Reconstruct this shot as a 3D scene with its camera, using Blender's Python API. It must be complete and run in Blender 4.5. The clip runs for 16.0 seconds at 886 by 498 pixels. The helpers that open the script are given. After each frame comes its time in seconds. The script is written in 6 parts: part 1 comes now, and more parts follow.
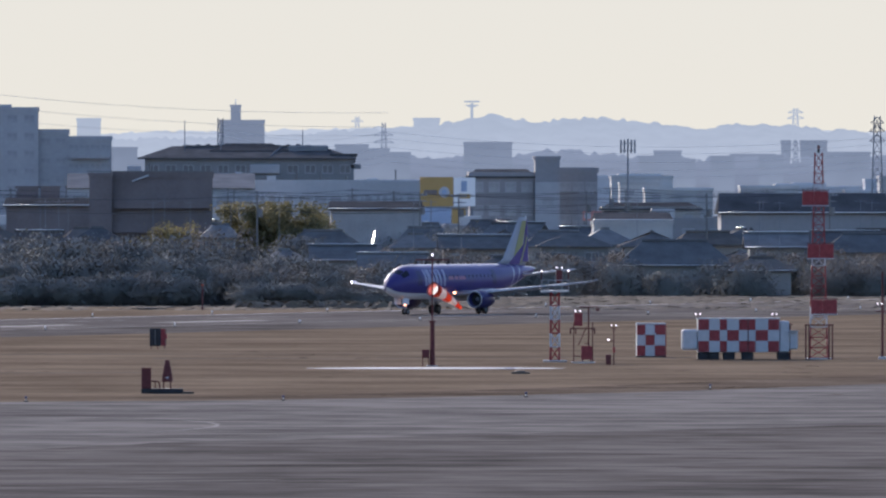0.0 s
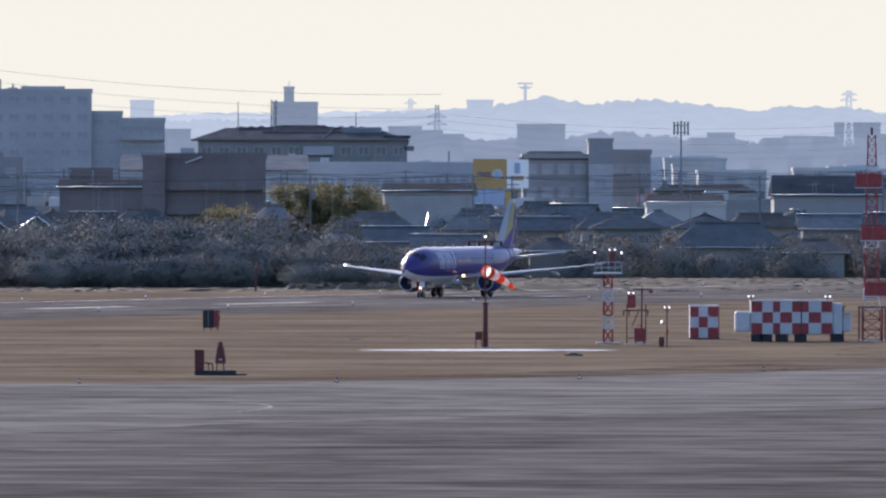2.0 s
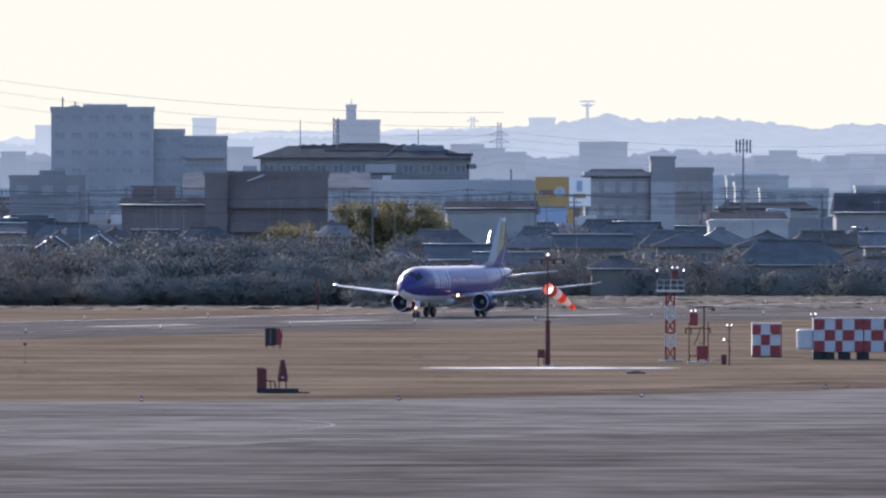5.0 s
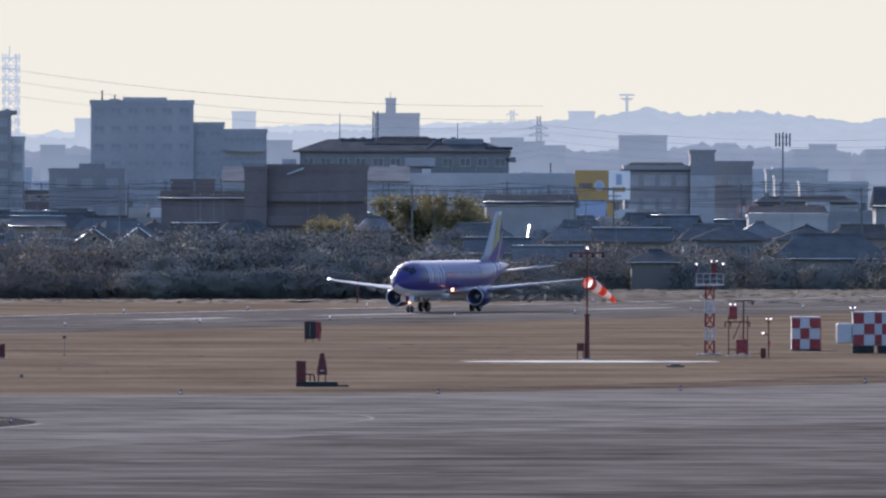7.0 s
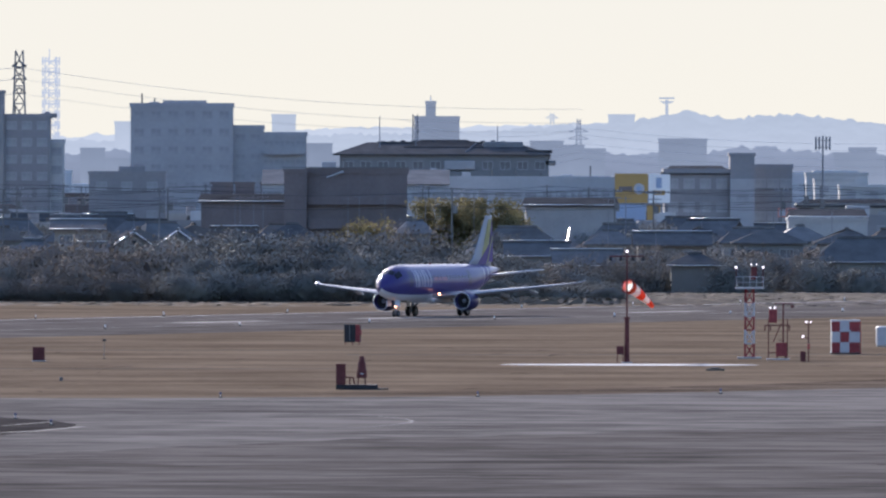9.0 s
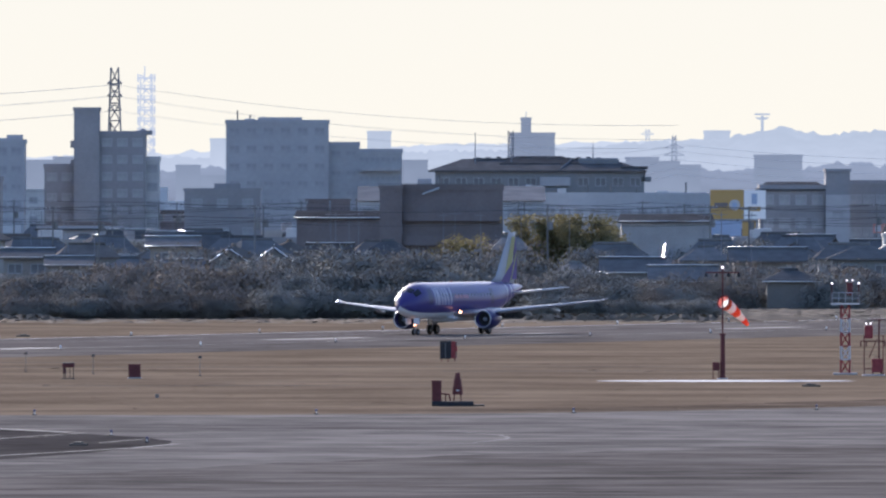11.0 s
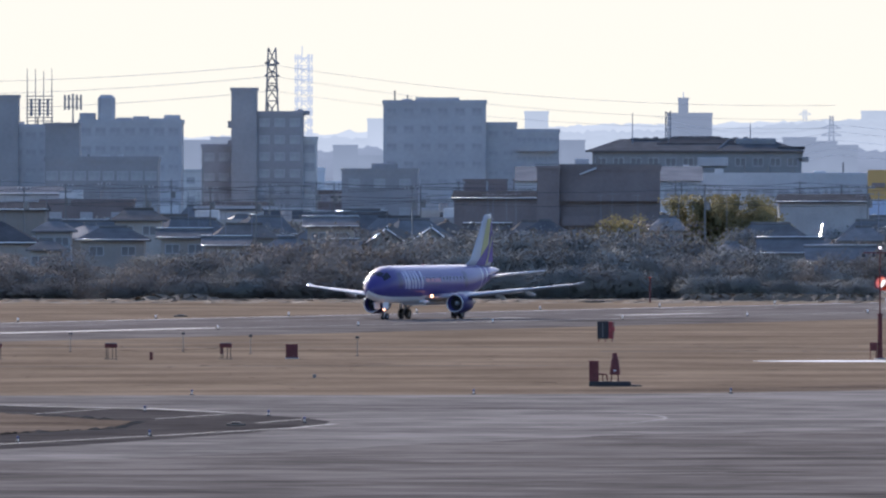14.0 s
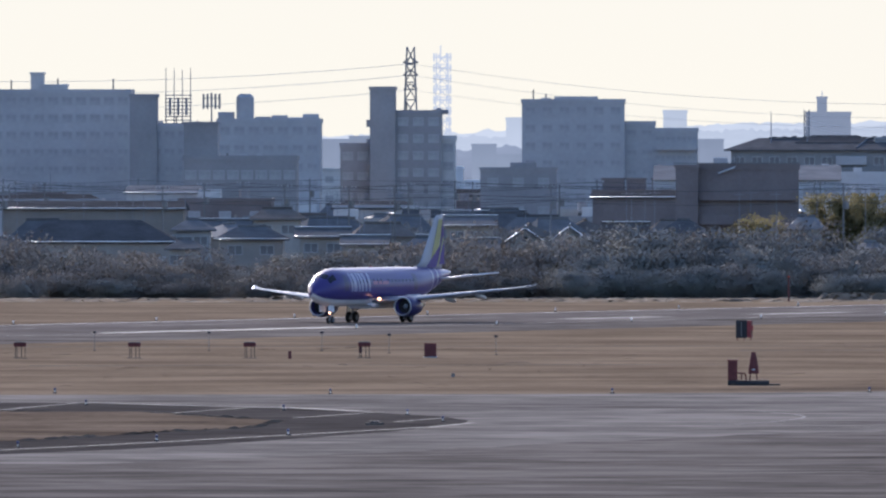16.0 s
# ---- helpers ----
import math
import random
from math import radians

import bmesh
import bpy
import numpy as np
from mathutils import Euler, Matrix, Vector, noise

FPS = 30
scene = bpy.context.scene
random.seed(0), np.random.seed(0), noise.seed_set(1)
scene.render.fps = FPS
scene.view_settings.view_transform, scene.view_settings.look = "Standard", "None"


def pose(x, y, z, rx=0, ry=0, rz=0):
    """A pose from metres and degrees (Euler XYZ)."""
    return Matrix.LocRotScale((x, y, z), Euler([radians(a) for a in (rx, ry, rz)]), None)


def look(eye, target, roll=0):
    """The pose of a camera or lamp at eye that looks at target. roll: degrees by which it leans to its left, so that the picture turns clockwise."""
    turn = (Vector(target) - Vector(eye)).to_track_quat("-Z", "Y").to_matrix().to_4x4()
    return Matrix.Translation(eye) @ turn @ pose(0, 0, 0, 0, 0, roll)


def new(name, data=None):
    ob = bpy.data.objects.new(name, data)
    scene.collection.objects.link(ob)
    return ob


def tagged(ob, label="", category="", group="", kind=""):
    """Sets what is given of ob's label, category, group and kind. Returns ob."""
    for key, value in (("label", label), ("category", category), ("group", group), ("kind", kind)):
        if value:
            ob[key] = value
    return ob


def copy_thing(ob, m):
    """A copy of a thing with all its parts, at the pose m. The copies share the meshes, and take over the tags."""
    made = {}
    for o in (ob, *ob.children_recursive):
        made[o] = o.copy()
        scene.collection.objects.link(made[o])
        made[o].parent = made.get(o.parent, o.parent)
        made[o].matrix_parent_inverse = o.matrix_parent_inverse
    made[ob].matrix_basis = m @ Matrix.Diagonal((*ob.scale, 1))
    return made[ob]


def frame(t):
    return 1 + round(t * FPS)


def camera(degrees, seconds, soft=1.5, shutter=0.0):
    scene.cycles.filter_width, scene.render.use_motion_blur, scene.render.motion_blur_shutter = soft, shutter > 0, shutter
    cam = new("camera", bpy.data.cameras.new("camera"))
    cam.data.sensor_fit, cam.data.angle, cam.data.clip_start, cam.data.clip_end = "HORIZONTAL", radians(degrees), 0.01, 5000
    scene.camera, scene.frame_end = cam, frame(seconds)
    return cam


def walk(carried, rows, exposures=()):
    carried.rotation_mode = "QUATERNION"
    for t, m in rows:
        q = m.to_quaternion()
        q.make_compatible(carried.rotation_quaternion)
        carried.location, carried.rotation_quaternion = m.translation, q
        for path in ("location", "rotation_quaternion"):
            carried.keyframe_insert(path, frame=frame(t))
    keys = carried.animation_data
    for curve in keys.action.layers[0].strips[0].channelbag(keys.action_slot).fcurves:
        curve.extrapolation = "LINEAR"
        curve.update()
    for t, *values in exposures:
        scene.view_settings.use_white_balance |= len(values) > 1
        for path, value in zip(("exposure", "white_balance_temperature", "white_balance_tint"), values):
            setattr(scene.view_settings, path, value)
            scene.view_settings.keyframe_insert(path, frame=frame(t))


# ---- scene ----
# camera on a tripod, panning with the airliner
EYE = (0.0, 0.0, 15.3)
cam = camera(3.097, 16.0, soft=2.3)
walk(cam, [
    (0, look(EYE, (26.577, 1500, 6.847), 0.010)),
    (0.5, look(EYE, (25.238, 1500, 5.614), 0.040)),
    (1, look(EYE, (23.512, 1500, 5.664), 0.008)),
    (1.5, look(EYE, (22.807, 1500, 4.986), 0.029)),
    (2, look(EYE, (21.708, 1500, 5.186), 0.045)),
    (2.5, look(EYE, (21.055, 1500, 5.658), 0.021)),
    (3, look(EYE, (20.408, 1500, 6.136), 0.038)),
    (3.5, look(EYE, (19.820, 1500, 5.696), 0.040)),
    (4, look(EYE, (19.813, 1500, 6.724), 0.037)),
    (4.2, look(EYE, (19.117, 1500, 7.247), 0.034)),
    (6.5, look(EYE, (13.160, 1500, 5.729), 0.058)),
    (7, look(EYE, (12.397, 1500, 6.219), 0.067)),
    (7.5, look(EYE, (11.182, 1500, 6.160), 0.032)),
    (8, look(EYE, (10.734, 1500, 6.271), 0.089)),
    (10.3, look(EYE, (3.569, 1500, 6.714), -0.029)),
    (10.5, look(EYE, (2.290, 1500, 6.849), -0.043)),
    (11, look(EYE, (0.000, 1500, 8.007), -0.000)),
    (11.5, look(EYE, (-2.483, 1500, 7.051), -0.029)),
    (12, look(EYE, (-4.889, 1500, 6.180), 0.026)),
    (12.5, look(EYE, (-6.711, 1500, 4.730), 0.097)),
    (13, look(EYE, (-9.251, 1500, 4.362), 0.081)),
    (13.5, look(EYE, (-11.817, 1500, 5.268), 0.029)),
    (14, look(EYE, (-14.397, 1500, 6.192), -0.000)),
    (14.5, look(EYE, (-17.288, 1500, 7.439), -0.022)),
    (15, look(EYE, (-19.853, 1500, 6.554), -0.020)),
    (15.5, look(EYE, (-22.269, 1500, 5.880), 0.001)),
    (16, look(EYE, (-27.087, 1500, 6.098), -0.010)),
], [(t, e + 0.45, 5680, 18) for t, e in ((0, 0.15), (1.5, 0.25), (2.5, 0.4), (3.5, 0.52), (4.2, 0.52), (6.5, 0.25), (7, 0.25), (8.2, 0.28), (11, 0.4), (12.5, 0.33), (14.5, 0.48), (16, 0.4))])

# light: hazy low winter sun ahead of the camera, a little to its left
SUN_AZ, SUN_EL = 18.0, 20.0
world = bpy.data.worlds.new("sky")
scene.world = world
world.use_nodes = True
wn = world.node_tree.nodes
sky = wn.new("ShaderNodeTexSky")
sky.sky_type = 'NISHITA'
sky.sun_disc = False
sky.sun_elevation = radians(SUN_EL)
sky.sun_rotation = radians(-SUN_AZ)
sky.air_density = 1.0
sky.dust_density = 1.5
sky.ozone_density = 2.0
wn["Background"].inputs["Strength"].default_value = 0.15
world.node_tree.links.new(sky.outputs[0], wn["Background"].inputs["Color"])
sun_data = bpy.data.lights.new("sun", 'SUN')
sun_data.energy, sun_data.angle, sun_data.color = 4.0, radians(2.0), (1.0, 0.86, 0.68)
sun = new("sun", sun_data)
a_sun, e_sun = radians(SUN_AZ), radians(SUN_EL)
sun.matrix_world = look((-math.sin(a_sun) * math.cos(e_sun) * 500, math.cos(a_sun) * math.cos(e_sun) * 500, math.sin(e_sun) * 500), (0, 0, 0))


# ---- materials ----
def mat(name, color, rough=0.8, metal=0.0, var=0.15, scale=1.0, fine=12.0, bump=0.0, rand=0.0, second=None, spec=0.2, lo=0.45, hi=1.0, through_light=0.0):
    """A surface of one colour with stains at a large scale, grain at a fine one, and a little relief."""
    m = bpy.data.materials.new(name)
    m.use_nodes = True
    n, l = m.node_tree.nodes, m.node_tree.links
    b = n["Principled BSDF"]
    b.inputs["Roughness"].default_value = rough
    b.inputs["Metallic"].default_value = metal
    b.inputs["Specular IOR Level"].default_value = spec
    co = n.new("ShaderNodeTexCoord")
    big, small = n.new("ShaderNodeTexNoise"), n.new("ShaderNodeTexNoise")
    for k, s in ((big, scale), (small, scale * fine)):
        k.inputs["Scale"].default_value = s
        k.inputs["Detail"].default_value = 5
        l.new(co.outputs["Object"], k.inputs["Vector"])
    add = n.new("ShaderNodeMath")
    add.operation = 'MULTIPLY_ADD'
    add.inputs[1].default_value = 0.45
    l.new(small.outputs[0], add.inputs[0])
    l.new(big.outputs[0], add.inputs[2])
    ramp = n.new("ShaderNodeValToRGB")
    c2 = second or color
    ramp.color_ramp.elements[0].position, ramp.color_ramp.elements[1].position = lo, hi
    ramp.color_ramp.elements[0].color = (*[c * (1 - var) for c in color], 1)
    ramp.color_ramp.elements[1].color = (*[min(1, c * (1 + var)) for c in c2], 1)
    l.new(add.outputs[0], ramp.inputs[0])
    out = ramp.outputs[0]
    if rand:
        info, hsv = n.new("ShaderNodeObjectInfo"), n.new("ShaderNodeHueSaturation")
        rng = n.new("ShaderNodeMapRange")
        rng.inputs["To Min"].default_value, rng.inputs["To Max"].default_value = 1 - rand, 1 + rand
        l.new(info.outputs["Random"], rng.inputs["Value"])
        l.new(rng.outputs[0], hsv.inputs["Value"])
        l.new(out, hsv.inputs["Color"])
        out = hsv.outputs[0]
    l.new(out, b.inputs["Base Color"])
    if through_light:
        tr, mx = n.new("ShaderNodeBsdfTranslucent"), n.new("ShaderNodeMixShader")
        mx.inputs[0].default_value = through_light
        l.new(out, tr.inputs["Color"])
        l.new(b.outputs[0], mx.inputs[1])
        l.new(tr.outputs[0], mx.inputs[2])
        l.new(mx.outputs[0], n["Material Output"].inputs["Surface"])
    if bump:
        bp = n.new("ShaderNodeBump")
        bp.inputs["Strength"].default_value = bump
        bp.inputs["Distance"].default_value = 0.05
        l.new(small.outputs[0], bp.inputs["Height"])
        l.new(bp.outputs[0], b.inputs["Normal"])
    return m


def glow(name, color, strength):
    m = bpy.data.materials.new(name)
    m.use_nodes = True
    b = m.node_tree.nodes["Principled BSDF"]
    b.inputs["Base Color"].default_value = (*color, 1)
    b.inputs["Emission Color"].default_value = (*color, 1)
    b.inputs["Emission Strength"].default_value = strength
    return m


def haze_glow_mat(name, top, low, z0, z1):
    """Emission painting the scattered light of kilometres of air on far hills and structures."""
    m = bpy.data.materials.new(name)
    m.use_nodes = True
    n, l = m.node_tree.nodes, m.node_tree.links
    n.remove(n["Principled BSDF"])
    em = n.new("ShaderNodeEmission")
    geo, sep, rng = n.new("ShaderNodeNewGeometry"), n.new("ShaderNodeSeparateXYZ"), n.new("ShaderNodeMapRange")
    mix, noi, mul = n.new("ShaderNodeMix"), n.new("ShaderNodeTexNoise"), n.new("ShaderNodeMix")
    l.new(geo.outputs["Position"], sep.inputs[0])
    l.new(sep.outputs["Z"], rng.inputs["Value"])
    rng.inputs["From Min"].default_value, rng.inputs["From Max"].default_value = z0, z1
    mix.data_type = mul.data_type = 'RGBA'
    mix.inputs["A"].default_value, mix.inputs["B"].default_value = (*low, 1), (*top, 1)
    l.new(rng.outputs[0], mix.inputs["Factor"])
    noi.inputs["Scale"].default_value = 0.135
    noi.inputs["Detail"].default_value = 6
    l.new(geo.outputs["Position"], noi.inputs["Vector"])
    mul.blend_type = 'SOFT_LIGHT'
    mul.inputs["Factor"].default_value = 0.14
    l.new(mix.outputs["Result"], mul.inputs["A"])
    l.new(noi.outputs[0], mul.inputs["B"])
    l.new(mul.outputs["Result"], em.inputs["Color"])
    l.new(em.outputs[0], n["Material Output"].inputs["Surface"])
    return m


def asphalt_mat(name, dark, pale, patch_scale, streak_scale, lo, hi, spec=0.06):
    """Worn pavement: broad tone patches, drawn-out sweeps of rubber and dust, and grain."""
    m = bpy.data.materials.new(name)
    m.use_nodes = True
    n, l = m.node_tree.nodes, m.node_tree.links
    b = n["Principled BSDF"]
    b.inputs["Roughness"].default_value = 0.95
    b.inputs["Specular IOR Level"].default_value = spec
    co = n.new("ShaderNodeTexCoord")
    total = None
    for scale, stretch, turn, weight, detail in ((patch_scale, (1, 1, 1), 0, 0.3, 4), (streak_scale, (0.6, 0.8, 1), 8, 0.36, 5),
                                                 (streak_scale * 2.4, (0.5, 0.6, 1), -5, 0.42, 5), (streak_scale * 8, (0.3, 0.3, 1), 4, 0.22, 3)):
        mp, tx, ma = n.new("ShaderNodeMapping"), n.new("ShaderNodeTexNoise"), n.new("ShaderNodeMath")
        mp.inputs["Scale"].default_value = stretch
        mp.inputs["Rotation"].default_value = (0, 0, radians(turn))
        tx.inputs["Scale"].default_value, tx.inputs["Detail"].default_value = scale, detail
        tx.inputs["Roughness"].default_value = 0.62
        l.new(co.outputs["Object"], mp.inputs["Vector"])
        l.new(mp.outputs[0], tx.inputs["Vector"])
        ma.operation = 'MULTIPLY_ADD'
        ma.inputs[1].default_value = weight
        ma.inputs[2].default_value = 0.0
        l.new(tx.outputs[0], ma.inputs[0])
        if total:
            l.new(total, ma.inputs[2])
        total = ma.outputs[0]
    ramp = n.new("ShaderNodeValToRGB")
    e = ramp.color_ramp.elements
    e[0].position, e[1].position = lo, hi
    e[0].color, e[1].color = (*dark, 1), (*pale, 1)
    mid = e.new((lo + hi) / 2)
    mid.color = (*[0.55 * d + 0.45 * p for d, p in zip(dark, pale)], 1)
    l.new(total, ramp.inputs[0])
    l.new(ramp.outputs[0], b.inputs["Base Color"])
    return m


def sky_mat(name, low, high, z1):
    """The bright hazy sky behind the hills, a little warmer towards the horizon."""
    m = bpy.data.materials.new(name)
    m.use_nodes = True
    n, l = m.node_tree.nodes, m.node_tree.links
    n.remove(n["Principled BSDF"])
    em, geo, sep = n.new("ShaderNodeEmission"), n.new("ShaderNodeNewGeometry"), n.new("ShaderNodeSeparateXYZ")
    rng, mix = n.new("ShaderNodeMapRange"), n.new("ShaderNodeMix")
    mix.data_type = 'RGBA'
    rng.inputs["From Max"].default_value = z1
    mix.inputs["A"].default_value, mix.inputs["B"].default_value = (*low, 1), (*high, 1)
    l.new(geo.outputs["Position"], sep.inputs[0])
    l.new(sep.outputs["Z"], rng.inputs["Value"])
    l.new(rng.outputs[0], mix.inputs["Factor"])
    l.new(mix.outputs["Result"], em.inputs["Color"])
    l.new(em.outputs[0], n["Material Output"].inputs["Surface"])
    return m


GRASS = mat("dry_grass", (0.138, 0.105, 0.074), 1.0, var=0.18, scale=0.06, fine=14, bump=0.5, second=(0.176, 0.136, 0.097), spec=0.0, lo=0.52, hi=0.92)
BROWNGRASS = mat("brown_grass", (0.082, 0.062, 0.046), 1.0, var=0.35, scale=0.08, fine=14, bump=0.5, second=(0.135, 0.106, 0.08), spec=0.0, lo=0.5, hi=0.95)
FIELD = mat("rough_ground", (0.12, 0.107, 0.092), 1.0, var=0.3, scale=0.03, fine=10, spec=0.0)
ASPHALT = asphalt_mat("taxiway_asphalt", (0.085, 0.077, 0.07), (0.215, 0.196, 0.178), 0.02, 0.1, 0.52, 0.72, 0.0)
OLDASPHALT = asphalt_mat("old_asphalt", (0.056, 0.05, 0.045), (0.168, 0.15, 0.135), 0.016, 0.09, 0.52, 0.73, 0.0)
PALEASPHALT = mat("pale_asphalt", (0.165, 0.148, 0.132), 0.95, var=0.3, scale=0.05, fine=14, spec=0.0)
SHOULDER = asphalt_mat("shoulder_asphalt", (0.04, 0.036, 0.034), (0.088, 0.08, 0.074), 0.04, 0.2, 0.53, 0.78, 0.0)
RUNWAY = asphalt_mat("runway_asphalt", (0.085, 0.075, 0.068), (0.18, 0.16, 0.146), 0.03, 0.12, 0.53, 0.78, 0.0)
PAINT = mat("road_paint", (0.42, 0.42, 0.42), 0.8, var=0.3, scale=0.5, spec=0.1)
WORN = mat("worn_paint", (0.17, 0.165, 0.165), 0.9, var=0.3, scale=0.4, spec=0.1)
RED = mat("red_paint", (0.24, 0.045, 0.05), 0.5, var=0.25, scale=2.5)
DARKRED = mat("rust_red_paint", (0.11, 0.034, 0.036), 0.65, var=0.3, scale=2.5)
ORANGE = mat("orange_red_paint", (0.6, 0.1, 0.05), 0.5, var=0.2, scale=2.5)
WHITE = mat("white_paint", (0.43, 0.44, 0.47), 0.6, var=0.1, scale=2.0)
BLACK = mat("black_paint", (0.03, 0.03, 0.035), 0.6, var=0.3, scale=2.0)
STEEL = mat("galvanised_steel", (0.5, 0.5, 0.52), 0.4, metal=0.8, var=0.15, scale=2.0)
LAMPW = glow("lamp_white", (1.0, 0.86, 0.84), 1.7)
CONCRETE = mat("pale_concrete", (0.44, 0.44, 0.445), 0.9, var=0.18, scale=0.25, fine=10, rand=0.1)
# the blue tint in this wall colour stands in for haze
GREYWALL = mat("hazed_grey_render", (0.365, 0.367, 0.387), 0.9, var=0.14, scale=0.12, fine=12)
DARKWALL = mat("dark_tile_cladding", (0.262, 0.259, 0.272), 0.85, var=0.15, scale=0.15, fine=12)
BROWNWALL = mat("brown_tile_cladding", (0.175, 0.15, 0.15), 0.85, var=0.2, scale=0.2, fine=12)
SLATE = mat("slate_grey_cladding", (0.21, 0.214, 0.224), 0.85, var=0.15, scale=0.15, fine=12)
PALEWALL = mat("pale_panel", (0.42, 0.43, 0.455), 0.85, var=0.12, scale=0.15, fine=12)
# far walls paler and bluer: haze put into the base colour
FARWALL = mat("far_hazed_concrete", (0.52, 0.54, 0.58), 0.85, var=0.1, scale=0.06, fine=10, rand=0.08)
ROOFW = mat("white_sheet_roof", (0.16, 0.165, 0.175), 0.9, var=0.25, scale=0.3, spec=0.0)
ROOFS = [mat("roof_tile", c, 0.85, var=0.25, scale=0.6, fine=9, bump=0.4, rand=0.25, spec=0.0) for c in
         ((0.118, 0.118, 0.122), (0.138, 0.135, 0.136), (0.13, 0.118, 0.11))]
ROOFS.append(mat("glazed_roof_tile", (0.15, 0.151, 0.155), 0.7, var=0.3, scale=0.6, fine=9, bump=0.8, rand=0.25, spec=0.06))
ROOFDARK = mat("dark_sheet_roof", (0.075, 0.075, 0.078), 0.9, var=0.3, scale=0.3, fine=10, rand=0.2, spec=0.0)
GLINT = mat("bright_metal_edge", (0.85, 0.85, 0.84), 0.36, metal=1.0, var=0.05)
LINE = mat("faded_line_paint", (0.22, 0.215, 0.21), 0.85, var=0.35, scale=0.3, spec=0.1)
WALLS = [mat("house_wall", c, 0.85, var=0.15, scale=0.4, fine=10, rand=0.2) for c in
         ((0.28, 0.268, 0.254), (0.275, 0.275, 0.28), (0.36, 0.36, 0.36), (0.25, 0.228, 0.21), (0.32, 0.304, 0.288))]
# pane and frame colours lifted close to the walls, as haze washes them out
GLASS = mat("window_glass", (0.325, 0.328, 0.345), 0.7, var=0.25, scale=0.5)
DARKGLASS = mat("dark_window_glass", (0.16, 0.16, 0.17), 0.3, var=0.25, scale=0.5)
FRAMEM = mat("window_frame", (0.345, 0.347, 0.365), 0.5, var=0.1)
POLEM = mat("concrete_pole", (0.17, 0.17, 0.17), 0.85, var=0.15, scale=1.0, rand=0.15)
WIRE = mat("black_cable", (0.06, 0.06, 0.07), 0.6, var=0.1)
FARWIRE = mat("grey_conductor", (0.5, 0.51, 0.53), 0.9, var=0.1)
FARSTEEL = mat("pale_lattice_steel", (0.75, 0.77, 0.8), 0.5, var=0.1)
PYLON = mat("grey_lattice_steel", (0.2, 0.21, 0.235), 0.6, var=0.1)
BARK = mat("bark", (0.1, 0.075, 0.055), 0.95, var=0.3, scale=1.5)
# dark and brown leaves lightened beyond foliage tones to stand in for haze
LEAFS = [mat("leaves_dark", (0.205, 0.21, 0.205), 0.95, var=0.12, scale=0.5, rand=0.12, spec=0.0, through_light=0.1),
         mat("leaves_brown", (0.195, 0.183, 0.172), 0.95, var=0.15, scale=0.5, rand=0.15, spec=0.0, through_light=0.14),
         mat("leaves_yellow", (0.24, 0.21, 0.11), 0.8, var=0.3, scale=0.5, rand=0.1, spec=0.0, through_light=0.5),
         mat("reeds_straw", (0.145, 0.118, 0.092), 1.0, var=0.3, scale=0.5, rand=0.2, spec=0.1)]

HAZE1 = haze_glow_mat("hazy_hill", (0.275, 0.305, 0.327), (0.342, 0.366, 0.388), 8, 30)
HAZE2 = haze_glow_mat("hazy_hill_far", (0.339, 0.366, 0.381), (0.403, 0.423, 0.434), 8, 30)
HAZEPALE = haze_glow_mat("haze_glow_steel", (0.325, 0.35, 0.375), (0.325, 0.35, 0.375), 8, 30)
HAZETOWN = haze_glow_mat("hazy_town", (0.133, 0.156, 0.190), (0.179, 0.206, 0.242), 4, 24)
HAZELOW = haze_glow_mat("hazy_plain", (0.179, 0.205, 0.244), (0.125, 0.142, 0.175), 0, 16)
SKYGLOW = sky_mat("hazy_bright_sky", (0.580, 0.532, 0.398), (0.551, 0.517, 0.405), 160)


# ---- builders ----
def part(name, bm, material, parent=None, label="", smooth=False):
    me = bpy.data.meshes.new(name)
    bmesh.ops.recalc_face_normals(bm, faces=bm.faces)
    bm.to_mesh(me)
    bm.free()
    me.materials.append(material)
    if smooth:
        me.shade_smooth()
    ob = new(name, me)
    ob.parent = parent
    if label:
        tagged(ob, label)
    return ob


def share(name, ob, parent, m):
    """Another object on the mesh of ob."""
    o = new(name, ob.data)
    o.parent = parent
    o.matrix_basis = m
    return o


def empty(name, m, label="", category="", group=""):
    ob = new(name)
    ob.empty_display_size = 0.5
    ob.matrix_basis = m
    return tagged(ob, label, category, group)


def bx(bm, x0, x1, y0, y1, z0, z1, bevel=0.0):
    v = [bm.verts.new(p) for p in ((x0, y0, z0), (x1, y0, z0), (x1, y1, z0), (x0, y1, z0),
                                   (x0, y0, z1), (x1, y0, z1), (x1, y1, z1), (x0, y1, z1))]
    fs = [bm.faces.new([v[i] for i in f]) for f in
          ((3, 2, 1, 0), (4, 5, 6, 7), (0, 1, 5, 4), (1, 2, 6, 5), (2, 3, 7, 6), (3, 0, 4, 7))]
    if bevel:
        bmesh.ops.bevel(bm, geom=list({e for f in fs for e in f.edges}), offset=bevel, segments=1, affect='EDGES')
    return bm


def box(x0, x1, y0, y1, z0, z1, bevel=0.0):
    return bx(bmesh.new(), x0, x1, y0, y1, z0, z1, bevel)


